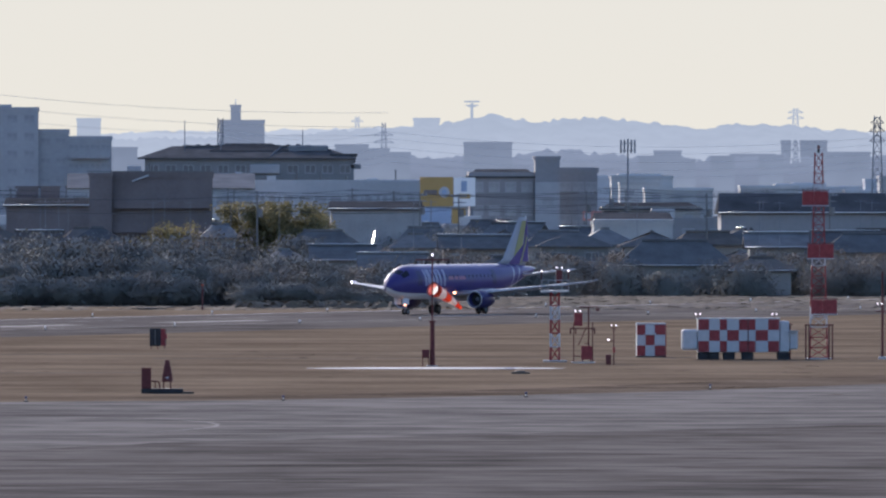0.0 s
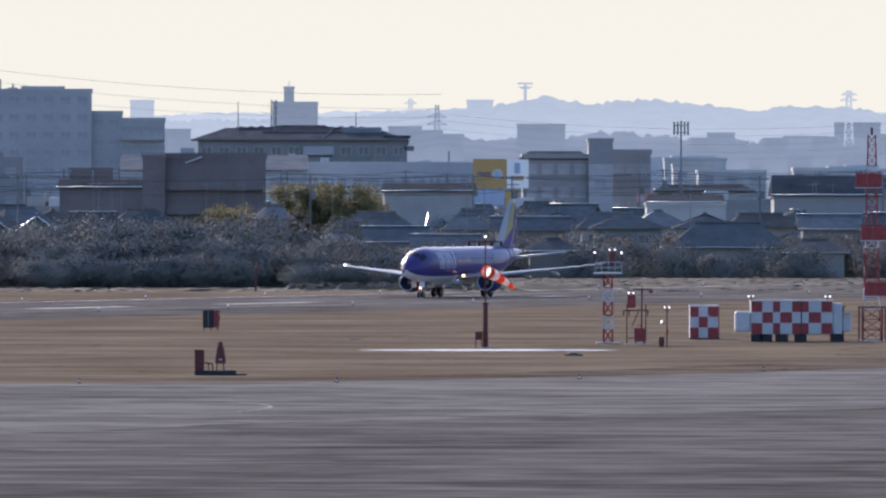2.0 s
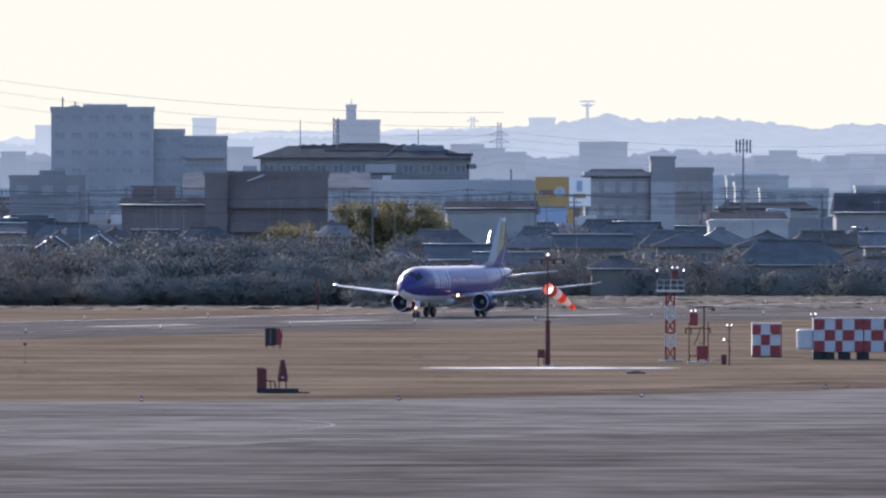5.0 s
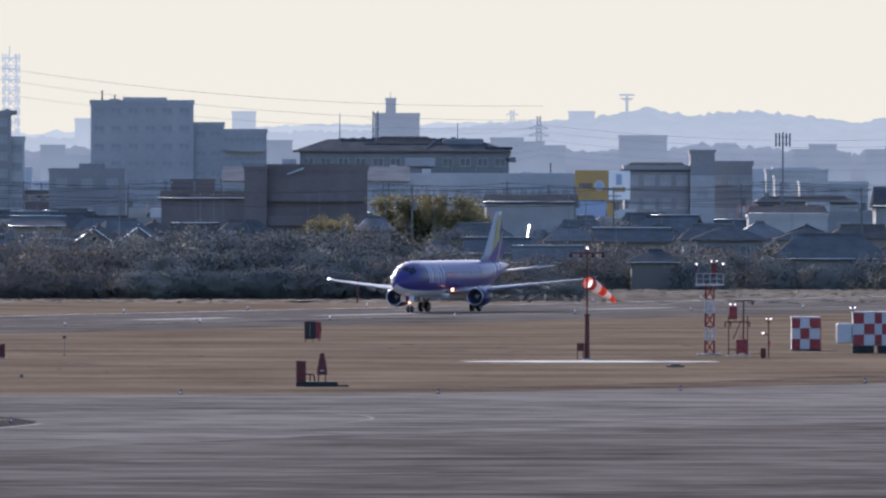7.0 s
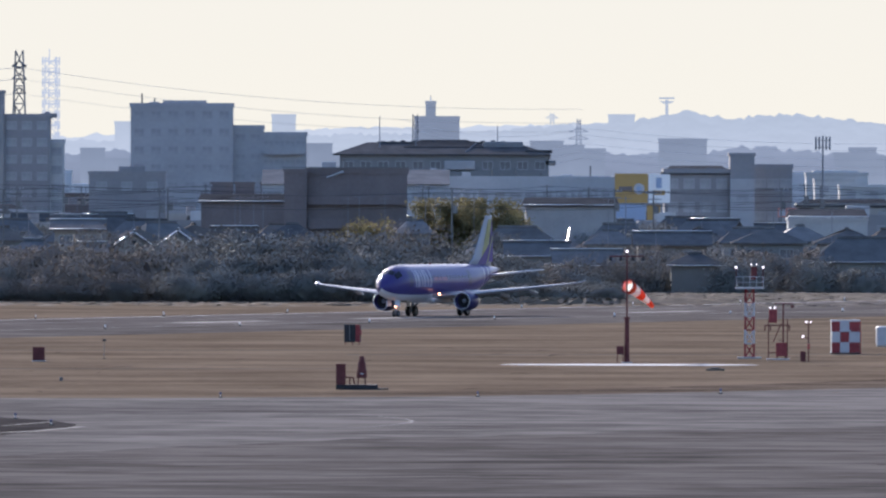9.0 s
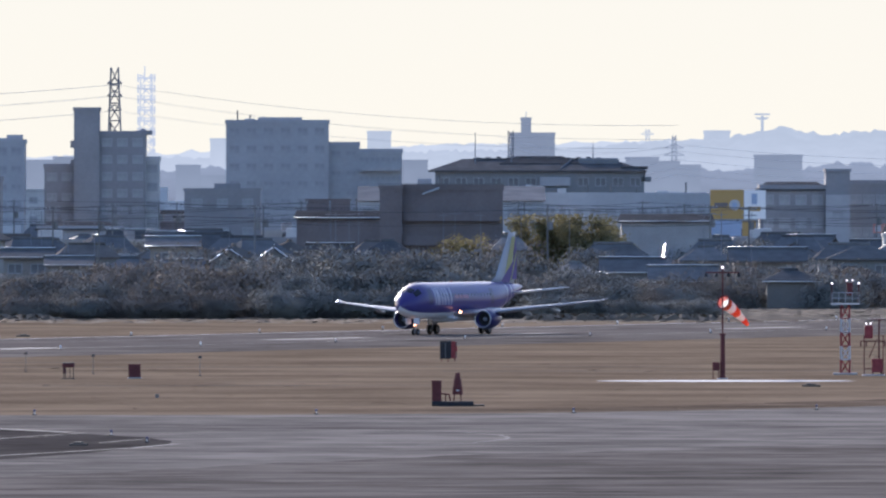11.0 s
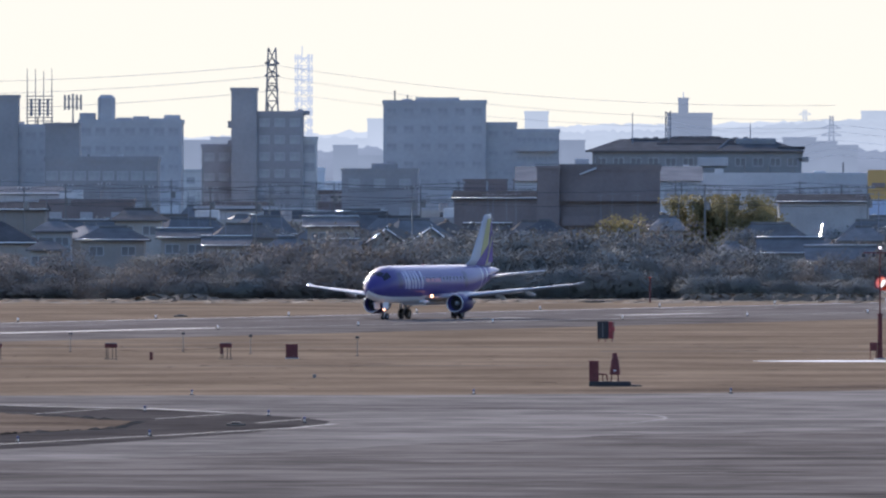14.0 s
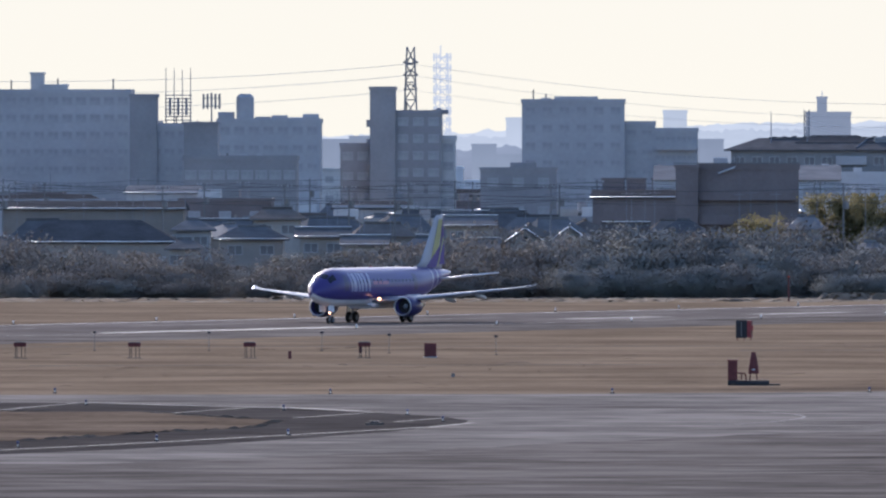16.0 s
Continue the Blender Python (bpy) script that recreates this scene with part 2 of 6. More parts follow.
def rod(bm, a, b, r0, r1=None, n=8):
    """A round bar from a to b."""
    a, b = Vector(a), Vector(b)
    r1 = r0 if r1 is None else r1
    q = (b - a).to_track_quat("Z", "Y")
    rings = []
    for p, r in ((a, r0), (b, r1)):
        rings.append([bm.verts.new(p + q @ Vector((math.cos(k * math.tau / n) * r, math.sin(k * math.tau / n) * r, 0))) for k in range(n)])
    for k in range(n):
        bm.faces.new((rings[0][k], rings[0][(k + 1) % n], rings[1][(k + 1) % n], rings[1][k]))
    bm.faces.new(rings[0][::-1])
    bm.faces.new(rings[1])
    return bm


def bar(a, b, r0, r1=None, n=8):
    return rod(bmesh.new(), a, b, r0, r1, n)


def ball(r, at=(0, 0, 0), seg=10):
    bm = bmesh.new()
    bmesh.ops.create_uvsphere(bm, u_segments=seg, v_segments=max(4, seg // 2 + 1), radius=r, matrix=Matrix.Translation(at))
    return bm


def sheet(points, z, name, material, label, kind="structure"):
    bm = bmesh.new()
    bm.faces.new([bm.verts.new((x, y, z)) for x, y in points])
    ob = part(name, bm, material)
    if ob.data.polygons[0].normal.z < 0:
        ob.data.flip_normals()
    return tagged(ob, label, name.split("_")[0], kind=kind)


# ---- ground, runway and taxiway ----
sheet(((-3500, -1500), (3500, -1500), (3500, 4990), (-3500, 4990)), 0.0, "ground", GRASS, "flat airfield ground of dry brown winter grass")
sheet(((-3500, 1668), (3500, 1668), (3500, 4980), (-3500, 4980)), 0.006, "ground_town", FIELD, "flat dusty ground under the town")
RD, RN = Vector((-0.3827, -0.9239)), Vector((-0.9239, 0.3827))   # along the runway towards the camera; across it, away
R0 = Vector((-2.43, 1530.0))


def strip(s0, s1, w0, w1):
    return [tuple(R0 + RD * s + RN * w) for s, w in ((s0, w0), (s1, w0), (s1, w1), (s0, w1))]


sheet(strip(-1500, 1200, -45, -24), 0.012, "runway_shoulder", OLDASPHALT, "dark asphalt shoulder along the runway")
sheet(strip(-1500, 1200, -24, 14.5), 0.016, "runway", RUNWAY, "worn grey asphalt runway with tyre marks")
sheet(strip(-1500, 1200, -22.3, -21.7), 0.022, "runway_edge_line", LINE, "faded white runway edge line")
sheet(strip(-1500, 1200, 12.2, 13.1), 0.022, "runway_edge_line_far", PAINT, "faded white runway edge line")
for k in range(-6, 8):
    sheet(strip(k * 50, k * 50 + 30, -0.45, 0.45), 0.022, "runway_centre_line", WORN, "worn white centre line dash on the runway")
sheet([(-700, 250), (700, 250), (700, 2000), (300, 1520), (90, 1178), (50, 1104), (33, 1066), (16, 1039), (5, 1028), (-12, 1021), (-52, 1016), (-700, 1000)],
      0.012, "taxiway", ASPHALT, "streaked grey asphalt taxiway and apron")
sheet([(16.5, 1042), (33.5, 1070), (51, 1109), (91, 1183), (300, 1522), (270, 1522), (82, 1211), (43, 1128), (27, 1084), (10, 1052), (-4, 1038), (3, 1031)],
      0.008, "verge", BROWNGRASS, "dark trampled grass verge beside the taxiway curve")
sheet([(-300, 990), (-60, 986), (-39.3, 984), (-33.8, 973.5), (-26.9, 965), (-21.6, 950.5), (-17.0, 934.5), (-15.2, 921), (-15.3, 911), (-18.6, 886), (-21.3, 872), (-26.6, 848.6), (-31.7, 831), (-36.9, 819), (-60, 770), (-300, 500)],
      0.016, "taxiway_island", SHOULDER, "dark asphalt island between the taxiways")
def ragged(points, wander, step, seed):
    """The outline of a pavement patch, its edges broken up."""
    rnd = random.Random(seed)
    out = []
    for (x0, y0), (x1, y1) in zip(points, points[1:] + points[:1]):
        n = max(1, min(60, int(math.hypot(x1 - x0, y1 - y0) / step)))
        for i in range(n):
            out.append((x0 + (x1 - x0) * i / n, y0 + (y1 - y0) * i / n + rnd.uniform(-wander, wander)))
    return out


ISLAND = [(-300, 952), (-42.8, 951), (-34.7, 950), (-29.1, 930.5), (-25.8, 919), (-26.5, 897), (-30.7, 884), (-34.6, 867), (-38.6, 855), (-300, 560)]
sheet(ragged(ISLAND, 0.8, 2.4, 9), 0.03, "grass_island", BROWNGRASS, "dry brown grass patch on the taxiway island")
bm = bmesh.new()
rim = random.Random(14)
for (ax, ay), (bx_, by) in zip(ISLAND[1:-1], ISLAND[2:-1]):
    for i in range(int(math.hypot(bx_ - ax, by - ay) / 1.6)):
        q = rim.random()
        cx, cy, w, h = ax + (bx_ - ax) * q, ay + (by - ay) * q, rim.uniform(0.2, 0.7), rim.uniform(0.04, 0.14)
        v = [bm.verts.new((cx + dx * w, cy + dy * w, z)) for dx, dy, z in ((-1, -0.4, 0.03), (1, -0.4, 0.03), (0, 0.6, 0.03), (rim.uniform(-0.4, 0.4), 0, 0.03 + h))]
        for f in ((0, 1, 3), (1, 2, 3), (2, 0, 3)):
            bm.faces.new([v[n] for n in f])
tagged(part("grass_rim", bm, BROWNGRASS), "dark worn tufts along the edge of the grass patch", "grass", kind="stuff")
sheet(ragged([(-300, 560), (-27, 800), (0, 874), (25, 911), (40, 934), (150, 1005), (150, 400), (-300, 400)], 2.2, 4.0, 5),
      0.016, "taxiway_old_asphalt", OLDASPHALT, "older darker asphalt of the near taxiway")
rs = random.Random(12)
for k in range(26):
    sx, sy, sl, sd = rs.uniform(-48, 38), rs.uniform(690, 1005), rs.uniform(7, 26), rs.uniform(0.9, 3.2)
    if sx < -8 and 815 < sy < 1000:
        continue
    drift = rs.uniform(0, 6)
    sheet([(sx, sy), (sx + sl * 0.3, sy + drift * 0.3 - sd * 0.5), (sx + sl * 0.7, sy + drift * 0.7 - sd * 0.4), (sx + sl, sy + drift), (sx + sl * 0.6, sy + drift * 0.6 + sd * 0.5), (sx + sl * 0.25, sy + drift * 0.25 + sd * 0.4)],
          0.02, "pavement_stain", OLDASPHALT if k % 3 else PALEASPHALT, "long dark stain worn into the asphalt" if k % 3 else "long pale scuff worn into the asphalt")


def line(points, width, z, label, paint=WORN):
    """A painted line along a polyline of the plan."""
    bm = bmesh.new()
    pts = [Vector(p) for p in points]
    left, right = [], []
    for i, p in enumerate(pts):
        d = (pts[min(i + 1, len(pts) - 1)] - pts[max(i - 1, 0)]).normalized()
        n = Vector((-d.y, d.x)) * width / 2
        left.append(bm.verts.new((*(p + n), z)))
        right.append(bm.verts.new((*(p - n), z)))
    for i in range(len(pts) - 1):
        bm.faces.new((left[i], left[i + 1], right[i + 1], right[i]))
    ob = part("painted_line", bm, paint)
    return tagged(ob, label, "line", kind="structure")


line([(-80, 990), (-39.3, 986), (-33.8, 975.5), (-26.9, 967), (-21.6, 952)], 0.9, 0.026, "pale worn taxiway edge line along the island", LINE)
line([(-14.7, 913), (-17.0, 898.5), (-21.5, 882.3), (-27.0, 863.4), (-32.3, 845.3), (-34.9, 837.3), (-46, 806)], 0.45, 0.026, "pale worn taxiway edge line round the island", LINE)
for p in (((-43.6, 953), (-39.6, 984)), ((-32.7, 946.3), (-28.9, 964.8)), ((-25.2, 928.5), (-20.6, 950.3)), ((-19.2, 915.1), (-16.7, 928.5))):
    line(p, 0.3, 0.034, "short pale painted bar on the island", LINE)
line([(-6, 962), (-1.0, 957.5), (1.2, 952.5), (2.6, 946.5), (3.4, 940), (3.75, 934), (3.6, 929), (2.9, 923), (1.6, 915), (0, 909), (-4, 901)], 0.2, 0.024, "pale curved taxiway guide line", LINE)
for x, y, w in ((-8, 852, 9), (-20, 815, 12), (6, 880, 10), (12, 800, 14), (-2, 770, 8), (22, 860, 9)):
    line([(x, y), (x + w, y + 5)], 1.6, 0.024, "pale streak lying along the taxiway", PALEASPHALT)

for s0, s1, w0, w1 in ((-6, 18, -13, -10), (128, 178, -21.2, -18), (40, 62, -13, -10), (-70, -48, -13, -10)):
    sheet(strip(s0, s1, w0, w1), 0.022, "runway_block_marking", LINE, "worn white block marking on the runway")

# the pale round pad on the grass before the windsock
bm = bmesh.new()
cx, cy = 20.4, 1183.0
bm.faces.new([bm.verts.new((cx + math.cos(k * math.tau / 72) * 9.4, cy + math.sin(k * math.tau / 72) * 5.0, 0.03)) for k in range(72)])
tagged(part("windsock_pad", bm, PAINT), "pale whitewashed round pad on the grass by the windsock", "pad", kind="structure")


# low tufts and ruts that make the dry grass uneven
def tufts(name, count, area, hmax, material, label, seed):
    rnd = random.Random(seed)
    bm = bmesh.new()
    for _ in range(count):
        x, y = area(rnd)
        w, h, d = rnd.uniform(0.3, 1.6), rnd.uniform(0.3, 1.0) * hmax, rnd.uniform(0.2, 0.6)
        a = rnd.uniform(0, math.pi)
        c, s = math.cos(a), math.sin(a)
        b = [bm.verts.new((x + c * i * w - s * j * d, y + s * i * w + c * j * d, 0)) for i, j in ((-1, -1), (1, -1), (1, 1), (-1, 1))]
        t = [bm.verts.new((x + rnd.uniform(-.5, .5) * w, y, h)), bm.verts.new((x + rnd.uniform(-.2, .6) * w, y + d * .4, h * .8))]
        bm.faces.new((b[0], b[1], t[0]))
        bm.faces.new((b[1], b[2], t[1], t[0]))
        bm.faces.new((b[2], b[3], t[1]))
        bm.faces.new((b[3], b[0], t[0], t[1]))
    ob = part(name, bm, material)
    return tagged(ob, label, "grass", kind="stuff")


tufts("grass_tufts", 700, lambda r: (r.uniform(-70, 75), r.uniform(1045, 1290)), 0.045, GRASS, "low tufts of dry brown grass", 3)
tufts("verge_scrub", 700, lambda r: (r.uniform(-95, 105), r.uniform(1630, 1672)), 0.14, LEAFS[3], "straw-coloured scrub along the airfield edge", 4)
tufts("reed_bank", 2200, lambda r: (r.uniform(18, 110), r.uniform(1690, 1815)), 0.1, LEAFS[3], "straw-brown withered scrub bank behind the runway", 5)
tufts("straw_bank", 420, lambda r: (r.uniform(9, 27), 1664 + r.gauss(0, 4)), 0.75, LEAFS[3], "pale straw-coloured bank of withered reeds", 6)
tufts("straw_mound", 90, lambda r: (-43.3 + r.gauss(0, 1.6), 1666 + r.gauss(0, 2)), 0.7, LEAFS[3], "small pale heap of dry straw", 7)
# a drainage rut across the grass
for y, x0, x1 in ((1262, -60, 20), (1240, 0, 60), (1152, -50, 0), (1290, -70, -20)):
    sheet([(x0, y), (x1, y + 9), (x1, y + 10.5), (x0, y + 3.0)], 0.006, "grass_rut", FIELD, "dark rut worn into the dry grass")


# ---- things on the airfield ----
def lamp_pair(parent, x, y, z, s=0.17):
    for dx in (-s, s):
        part("lamp", ball(0.055, (x + dx, y, z)), LAMPW, parent, "lit round white lamp", True)


def marker_sign(x, y):
    t = empty("runway_sign", pose(x, y, 0, 0, 0, -12), "dark red and black metal runway sign on short legs", "sign")
    part("face_panel", box(-0.62, 0.28, -0.22, -0.1, 0.22, 1.62, 0.02), BLACK, t, "black front panel")
    part("case", box(-0.62, 0.62, -0.1, 0.35, 0.24, 1.6, 0.03), DARKRED, t)
    part("side_panel", box(0.29, 0.62, -0.2, -0.1, 0.24, 1.6, 0.02), RED, t)
    part("white_bar", box(-0.2, -0.14, -0.235, -0.22, 0.36, 1.48), WORN, t, "worn white vertical bar")
    part("hinge", box(0.62, 0.74, -0.1, 0.1, 0.8, 1.2, 0.02), RED, t)
    for lx in (-0.55, 0.0, 0.55):
        part("leg", box(lx - 0.03, lx + 0.03, -0.05, 0.05, 0, 0.26), DARKRED, t)
    return t


marker_sign(0.41, 1305)


def cone_station(x, y):
    t = empty("equipment_station", pose(x, y, 0), "dark red cabinet and tapered red marker on one slab", "airfield equipment")
    part("slab", box(-1.35, 1.35, -0.5, 0.6, 0, 0.32, 0.04), BLACK, t, "dark low slab")
    # low black box in the place of the station's cast shadow
    part("step", box(1.35, 2.05, -0.3, 0.4, 0, 0.1, 0.03), BLACK, t)
    part("cabinet", box(-1.34, -0.72, -0.45, 0.2, 0.32, 1.6, 0.03), DARKRED, t)
    part("cabinet_lid", box(-1.38, -0.68, -0.5, 0.25, 1.6, 1.66), DARKRED, t)
    bm = bmesh.new()
    for z0, z1, r0, r1 in ((0.75, 1.25, 0.36, 0.33), (1.25, 1.75, 0.3, 0.24), (1.75, 2.15, 0.21, 0.15)):
        rod(bm, (0.32, 0, z0), (0.32, 0, z1), r0, r1, 12)
    part("tapered_marker", bm, DARKRED, t, smooth=False)
    for k in range(4):
        a = math.pi / 4 + k * math.pi / 2
        part("leg", bar((0.32 + math.cos(a) * 0.34, math.sin(a) * 0.3, 0.3), (0.32 + math.cos(a) * 0.28, math.sin(a) * 0.25, 0.78), 0.04), DARKRED, t)
    part("badge", box(0.22, 0.42, -0.37, -0.35, 0.98, 1.06), WHITE, t, "small white plate")
    part("pipe", bar((-0.72, 0, 0.8), (-0.2, 0, 0.75), 0.045), DARKRED, t)
    part("pipe", bar((-0.2, 0, 0.75), (-0.15, 0, 0.3), 0.045), DARKRED, t)
    part("pipe", bar((-0.45, 0.1, 0.32), (-0.45, 0.1, 0.78), 0.035), DARKRED, t)
    return t


cone_station(0.62, 1058.95)


def windsock(x, y):
    t = empty("windsock", pose(x, y, 0), "orange and white windsock on a dark red pole with lamps", "windsock")
    part("lower_pole", bar((0, 0, 0), (0, 0, 3.25), 0.2, 0.16, 12), DARKRED, t)
    part("collar", bar((0, 0, 3.2), (0, 0, 3.32), 0.24, 0.24, 12), DARKRED, t)
    part("upper_pole", bar((0, 0, 3.3), (0, 0, 8.05), 0.06, 0.05), DARKRED, t)
    part("cross_arm", box(-1.25, 1.25, -0.04, 0.04, 7.72, 7.82), DARKRED, t)
    for lx in (-1.2, -0.45, 0.42, 1.15):
        part("lamp_hood", bar((lx, 0, 7.45), (lx, 0, 7.74), 0.16, 0.08, 10), BLACK, t, "dark downward lamp hood")
    part("top_lamp", ball(0.09, (0, 0, 8.13)), LAMPW, t, "lit white top lamp", True)
    part("cabinet", box(-0.75, -0.22, -0.25, 0.2, 0.62, 1.22, 0.03), DARKRED, t)
    for lx, ly in ((-0.7, -0.2), (-0.28, -0.2), (-0.7, 0.15), (-0.28, 0.15)):
        part("cabinet_leg", box(lx - 0.03, lx + 0.03, ly - 0.03, ly + 0.03, 0, 0.62), DARKRED, t)
    part("base_plate", box(-0.4, 0.4, -0.35, 0.35, 0, 0.06), CONCRETE, t)
    # the sleeve: a swivel frame and five cloth bands, tapering along +x
    sleeve = new("sleeve")
    sleeve.parent = t
    sleeve.matrix_basis = pose(0, 0, 5.65)
    cloth = bpy.data.materials.new("orange_cloth"), bpy.data.materials.new("white_cloth")
    for m, c in zip(cloth, ((0.75, 0.09, 0.03), (0.8, 0.78, 0.74))):
        m.use_nodes = True
        n, l = m.node_tree.nodes, m.node_tree.links
        b, tr, mx = n["Principled BSDF"], n.new("ShaderNodeBsdfTranslucent"), n.new("ShaderNodeMixShader")
        b.inputs["Base Color"].default_value = (*c, 1)
        b.inputs["Roughness"].default_value = 0.8
        tr.inputs["Color"].default_value = (*c, 1)
        mx.inputs[0].default_value = 0.55
        l.new(b.outputs[0], mx.inputs[1])
        l.new(tr.outputs[0], mx.inputs[2])
        l.new(mx.outputs[0], n["Material Output"].inputs["Surface"])
    cuts = (0.12, 0.6, 1.3, 2.05, 2.8, 3.5)
    for k in range(5):
        bm = bmesh.new()
        rr = []
        for x0 in (cuts[k], (cuts[k] + cuts[k + 1]) / 2, cuts[k + 1]):
            r = 0.52 - 0.105 * x0
            rr.append([bm.verts.new((x0, math.cos(i * math.tau / 20) * r * (1 + 0.05 * math.sin(3 * i + 4 * x0)), math.sin(i * math.tau / 20) * r - 0.03 * x0 * x0)) for i in range(20)])
        for r0, r1 in zip(rr, rr[1:]):
            for i in range(20):
                bm.faces.new((r0[i], r0[(i + 1) % 20], r1[(i + 1) % 20], r1[i]))
        part("cloth_band", bm, cloth[k % 2], sleeve, ("orange-red cloth band", "white cloth band")[k % 2], True)
    bm = bmesh.new()
    rr = [[bm.verts.new((x0, math.cos(i * math.tau / 20) * r, math.sin(i * math.tau / 20) * r - 0.03 * x0 * x0)) for i in range(20)] for x0, r in ((0.14, 0.47), (0.62, 0.425))]
    for i in range(20):
        bm.faces.new((rr[0][i], rr[0][(i + 1) % 20], rr[1][(i + 1) % 20], rr[1][i]))
    part("lining", bm, cloth[1], sleeve, "white inner lining", True)
    bm = bmesh.new()
    for i in range(20):
        p = [(0.1, math.cos(j * math.tau / 20) * 0.5, math.sin(j * math.tau / 20) * 0.5) for j in (i, i + 1)]
        rod(bm, p[0], p[1], 0.05, n=5)
    part("mouth_ring", bm, RED, sleeve)
    return t, sleeve


sock, sleeve = windsock(20.41, 1196.0)


def lattice(parent, w0, w1, z0, z1, bays, r=0.035, colours=(RED, WHITE)):
    """A square lattice mast in bays, each with corner legs, rungs and diagonals."""
    for k in range(bays):
        a, b = z0 + (z1 - z0) * k / bays, z0 + (z1 - z0) * (k + 1) / bays
        wa, wb = [(w0 + (w1 - w0) * q) / 2 for q in (k / bays, (k + 1) / bays)]
        ca = [Vector((sx * wa, sy * wa, a)) for sx, sy in ((-1, -1), (1, -1), (1, 1), (-1, 1))]
        cb = [Vector((sx * wb, sy * wb, b)) for sx, sy in ((-1, -1), (1, -1), (1, 1), (-1, 1))]
        c = colours[k % len(colours)]
        for i in range(4):
            j = (i + 1) % 4
            part("leg", bar(ca[i], cb[i], r, n=5), c, parent)
            part("rung", bar(ca[i], ca[j], r * 0.7, n=4), c, parent)
            part("brace", bar(*((ca[i], cb[j]) if k % 2 else (ca[j], cb[i])), r * 0.7, n=4), c, parent)


def camera_mast(x, y):
    t = empty("lattice_mast", pose(x, y, 0), "red and white banded lattice mast with a railed platform", "mast")
    part("base_slab", box(-0.9, 0.9, -0.6, 0.6, 0, 0.12, 0.03), CONCRETE, t)
    lattice(t, 0.66, 0.6, 0.1, 5.2, 5, 0.07)
    part("platform", box(-1.05, 1.05, -0.8, 0.8, 5.2, 5.32), PALEWALL, t)
    for sx in (-1.0, -0.5, 0.0, 0.5, 1.0):
        part("rail_post", bar((sx, -0.78, 5.3), (sx, -0.78, 6.1), 0.025), PALEWALL, t)
    for z in (5.7, 6.1):
        part("rail", bar((-1.02, -0.78, z), (1.02, -0.78, z), 0.025), PALEWALL, t)
    part("head_box", box(0.1, 0.55, -0.2, 0.2, 5.9, 6.85, 0.04), DARKRED, t)
    part("post", bar((-1.0, 0, 5.3), (-1.0, 0, 6.75), 0.04), DARKRED, t)
    part("post", bar((1.0, 0, 5.3), (1.0, 0, 6.75), 0.04), DARKRED, t)
    lamp_pair(t, 0.32, -0.1, 7.02, 0.2)
    part("lamp", ball(0.075, (-1.0, -0.05, 6.8)), LAMPW, t, "lit round white lamp", True)
    part("lamp", ball(0.075, (1.0, -0.05, 6.8)), LAMPW, t, "lit round white lamp", True)
    return t


camera_mast(30, 1222.0)


def meter_frame(x, y):
    t = empty("instrument_frame", pose(x, y, 0), "red steel instrument frame with two cabinets and lamps", "airfield equipment")
    for lx in (-0.65, 0.75):
        part("post", bar((lx, 0.2, 0), (lx, 0.2, 3.0), 0.04), DARKRED, t)
    part("lower_cabinet", box(-0.1, 0.7, -0.35, 0.2, 0.25, 1.25, 0.03), RED, t)
    for lx in (0.0, 0.6):
        part("cabinet_leg", box(lx - 0.05, lx + 0.05, -0.1, 0.1, 0, 0.25), DARKRED, t)
    part("plinth", box(-0.8, 0.9, -0.45, 0.45, 0, 0.08), CONCRETE, t)
    part("cross_rail", bar((-0.9, 0.2, 2.55), (0.9, 0.2, 2.55), 0.04), DARKRED, t)
    part("cross_rail", bar((-0.7, 0.2, 0.5), (0.75, 0.2, 0.5), 0.035), DARKRED, t)
    part("upper_cabinet", box(-0.62, -0.02, -0.25, 0.25, 2.75, 3.7, 0.03), RED, t)
    part("mast_post", bar((0.45, 0.1, 1.2), (0.45, 0.1, 4.2), 0.06), DARKRED, t)
    part("brace", bar((-0.3, 0.1, 1.3), (0.3, 0.1, 2.7), 0.035), DARKRED, t)
    part("top_arm", bar((-0.25, 0.1, 4.15), (1.15, 0.1, 4.15), 0.04), DARKRED, t)
    part("sensor", box(1.0, 1.25, 0, 0.2, 3.85, 4.05, 0.02), DARKRED, t)
    for lx in (-0.9, -0.5, 0.9):
        part("insulator", bar((lx, 0.2, 2.15), (lx, 0.2, 2.55), 0.05), DARKRED, t)
    part("gauge_frame", box(0.1, 0.5, -0.1, 0.0, 1.4, 1.44), DARKRED, t)
    lamp_pair(t, -0.35, -0.05, 3.85)
    return t


meter_frame(31.91, 1216.0)


def lamp_post(x, y):
    t = empty("lamp_post", pose(x, y, 0), "slim red post with two white lamps and a cabinet", "lamp post")
    part("post", bar((0.1, 0, 0), (0.1, 0, 2.75), 0.045), DARKRED, t)
    part("cabinet", box(-0.5, -0.1, -0.2, 0.2, 0, 0.75, 0.03), DARKRED, t)
    part("arm", bar((-0.3, 0, 1.75), (0.1, 0, 1.75), 0.03), DARKRED, t)
    part("junction_box", box(0.02, 0.2, -0.15, 0.1, 0.9, 1.3, 0.02), RED, t)
    part("arm", bar((-0.1, 0, 2.7), (0.3, 0, 2.7), 0.03), DARKRED, t)
    part("lamp", ball(0.08, (-0.3, 0, 1.83)), LAMPW, t, "lit round white lamp", True)
    lamp_pair(t, 0.1, -0.02, 2.9)
    return t


lamp_post(33.82, 1205.0)


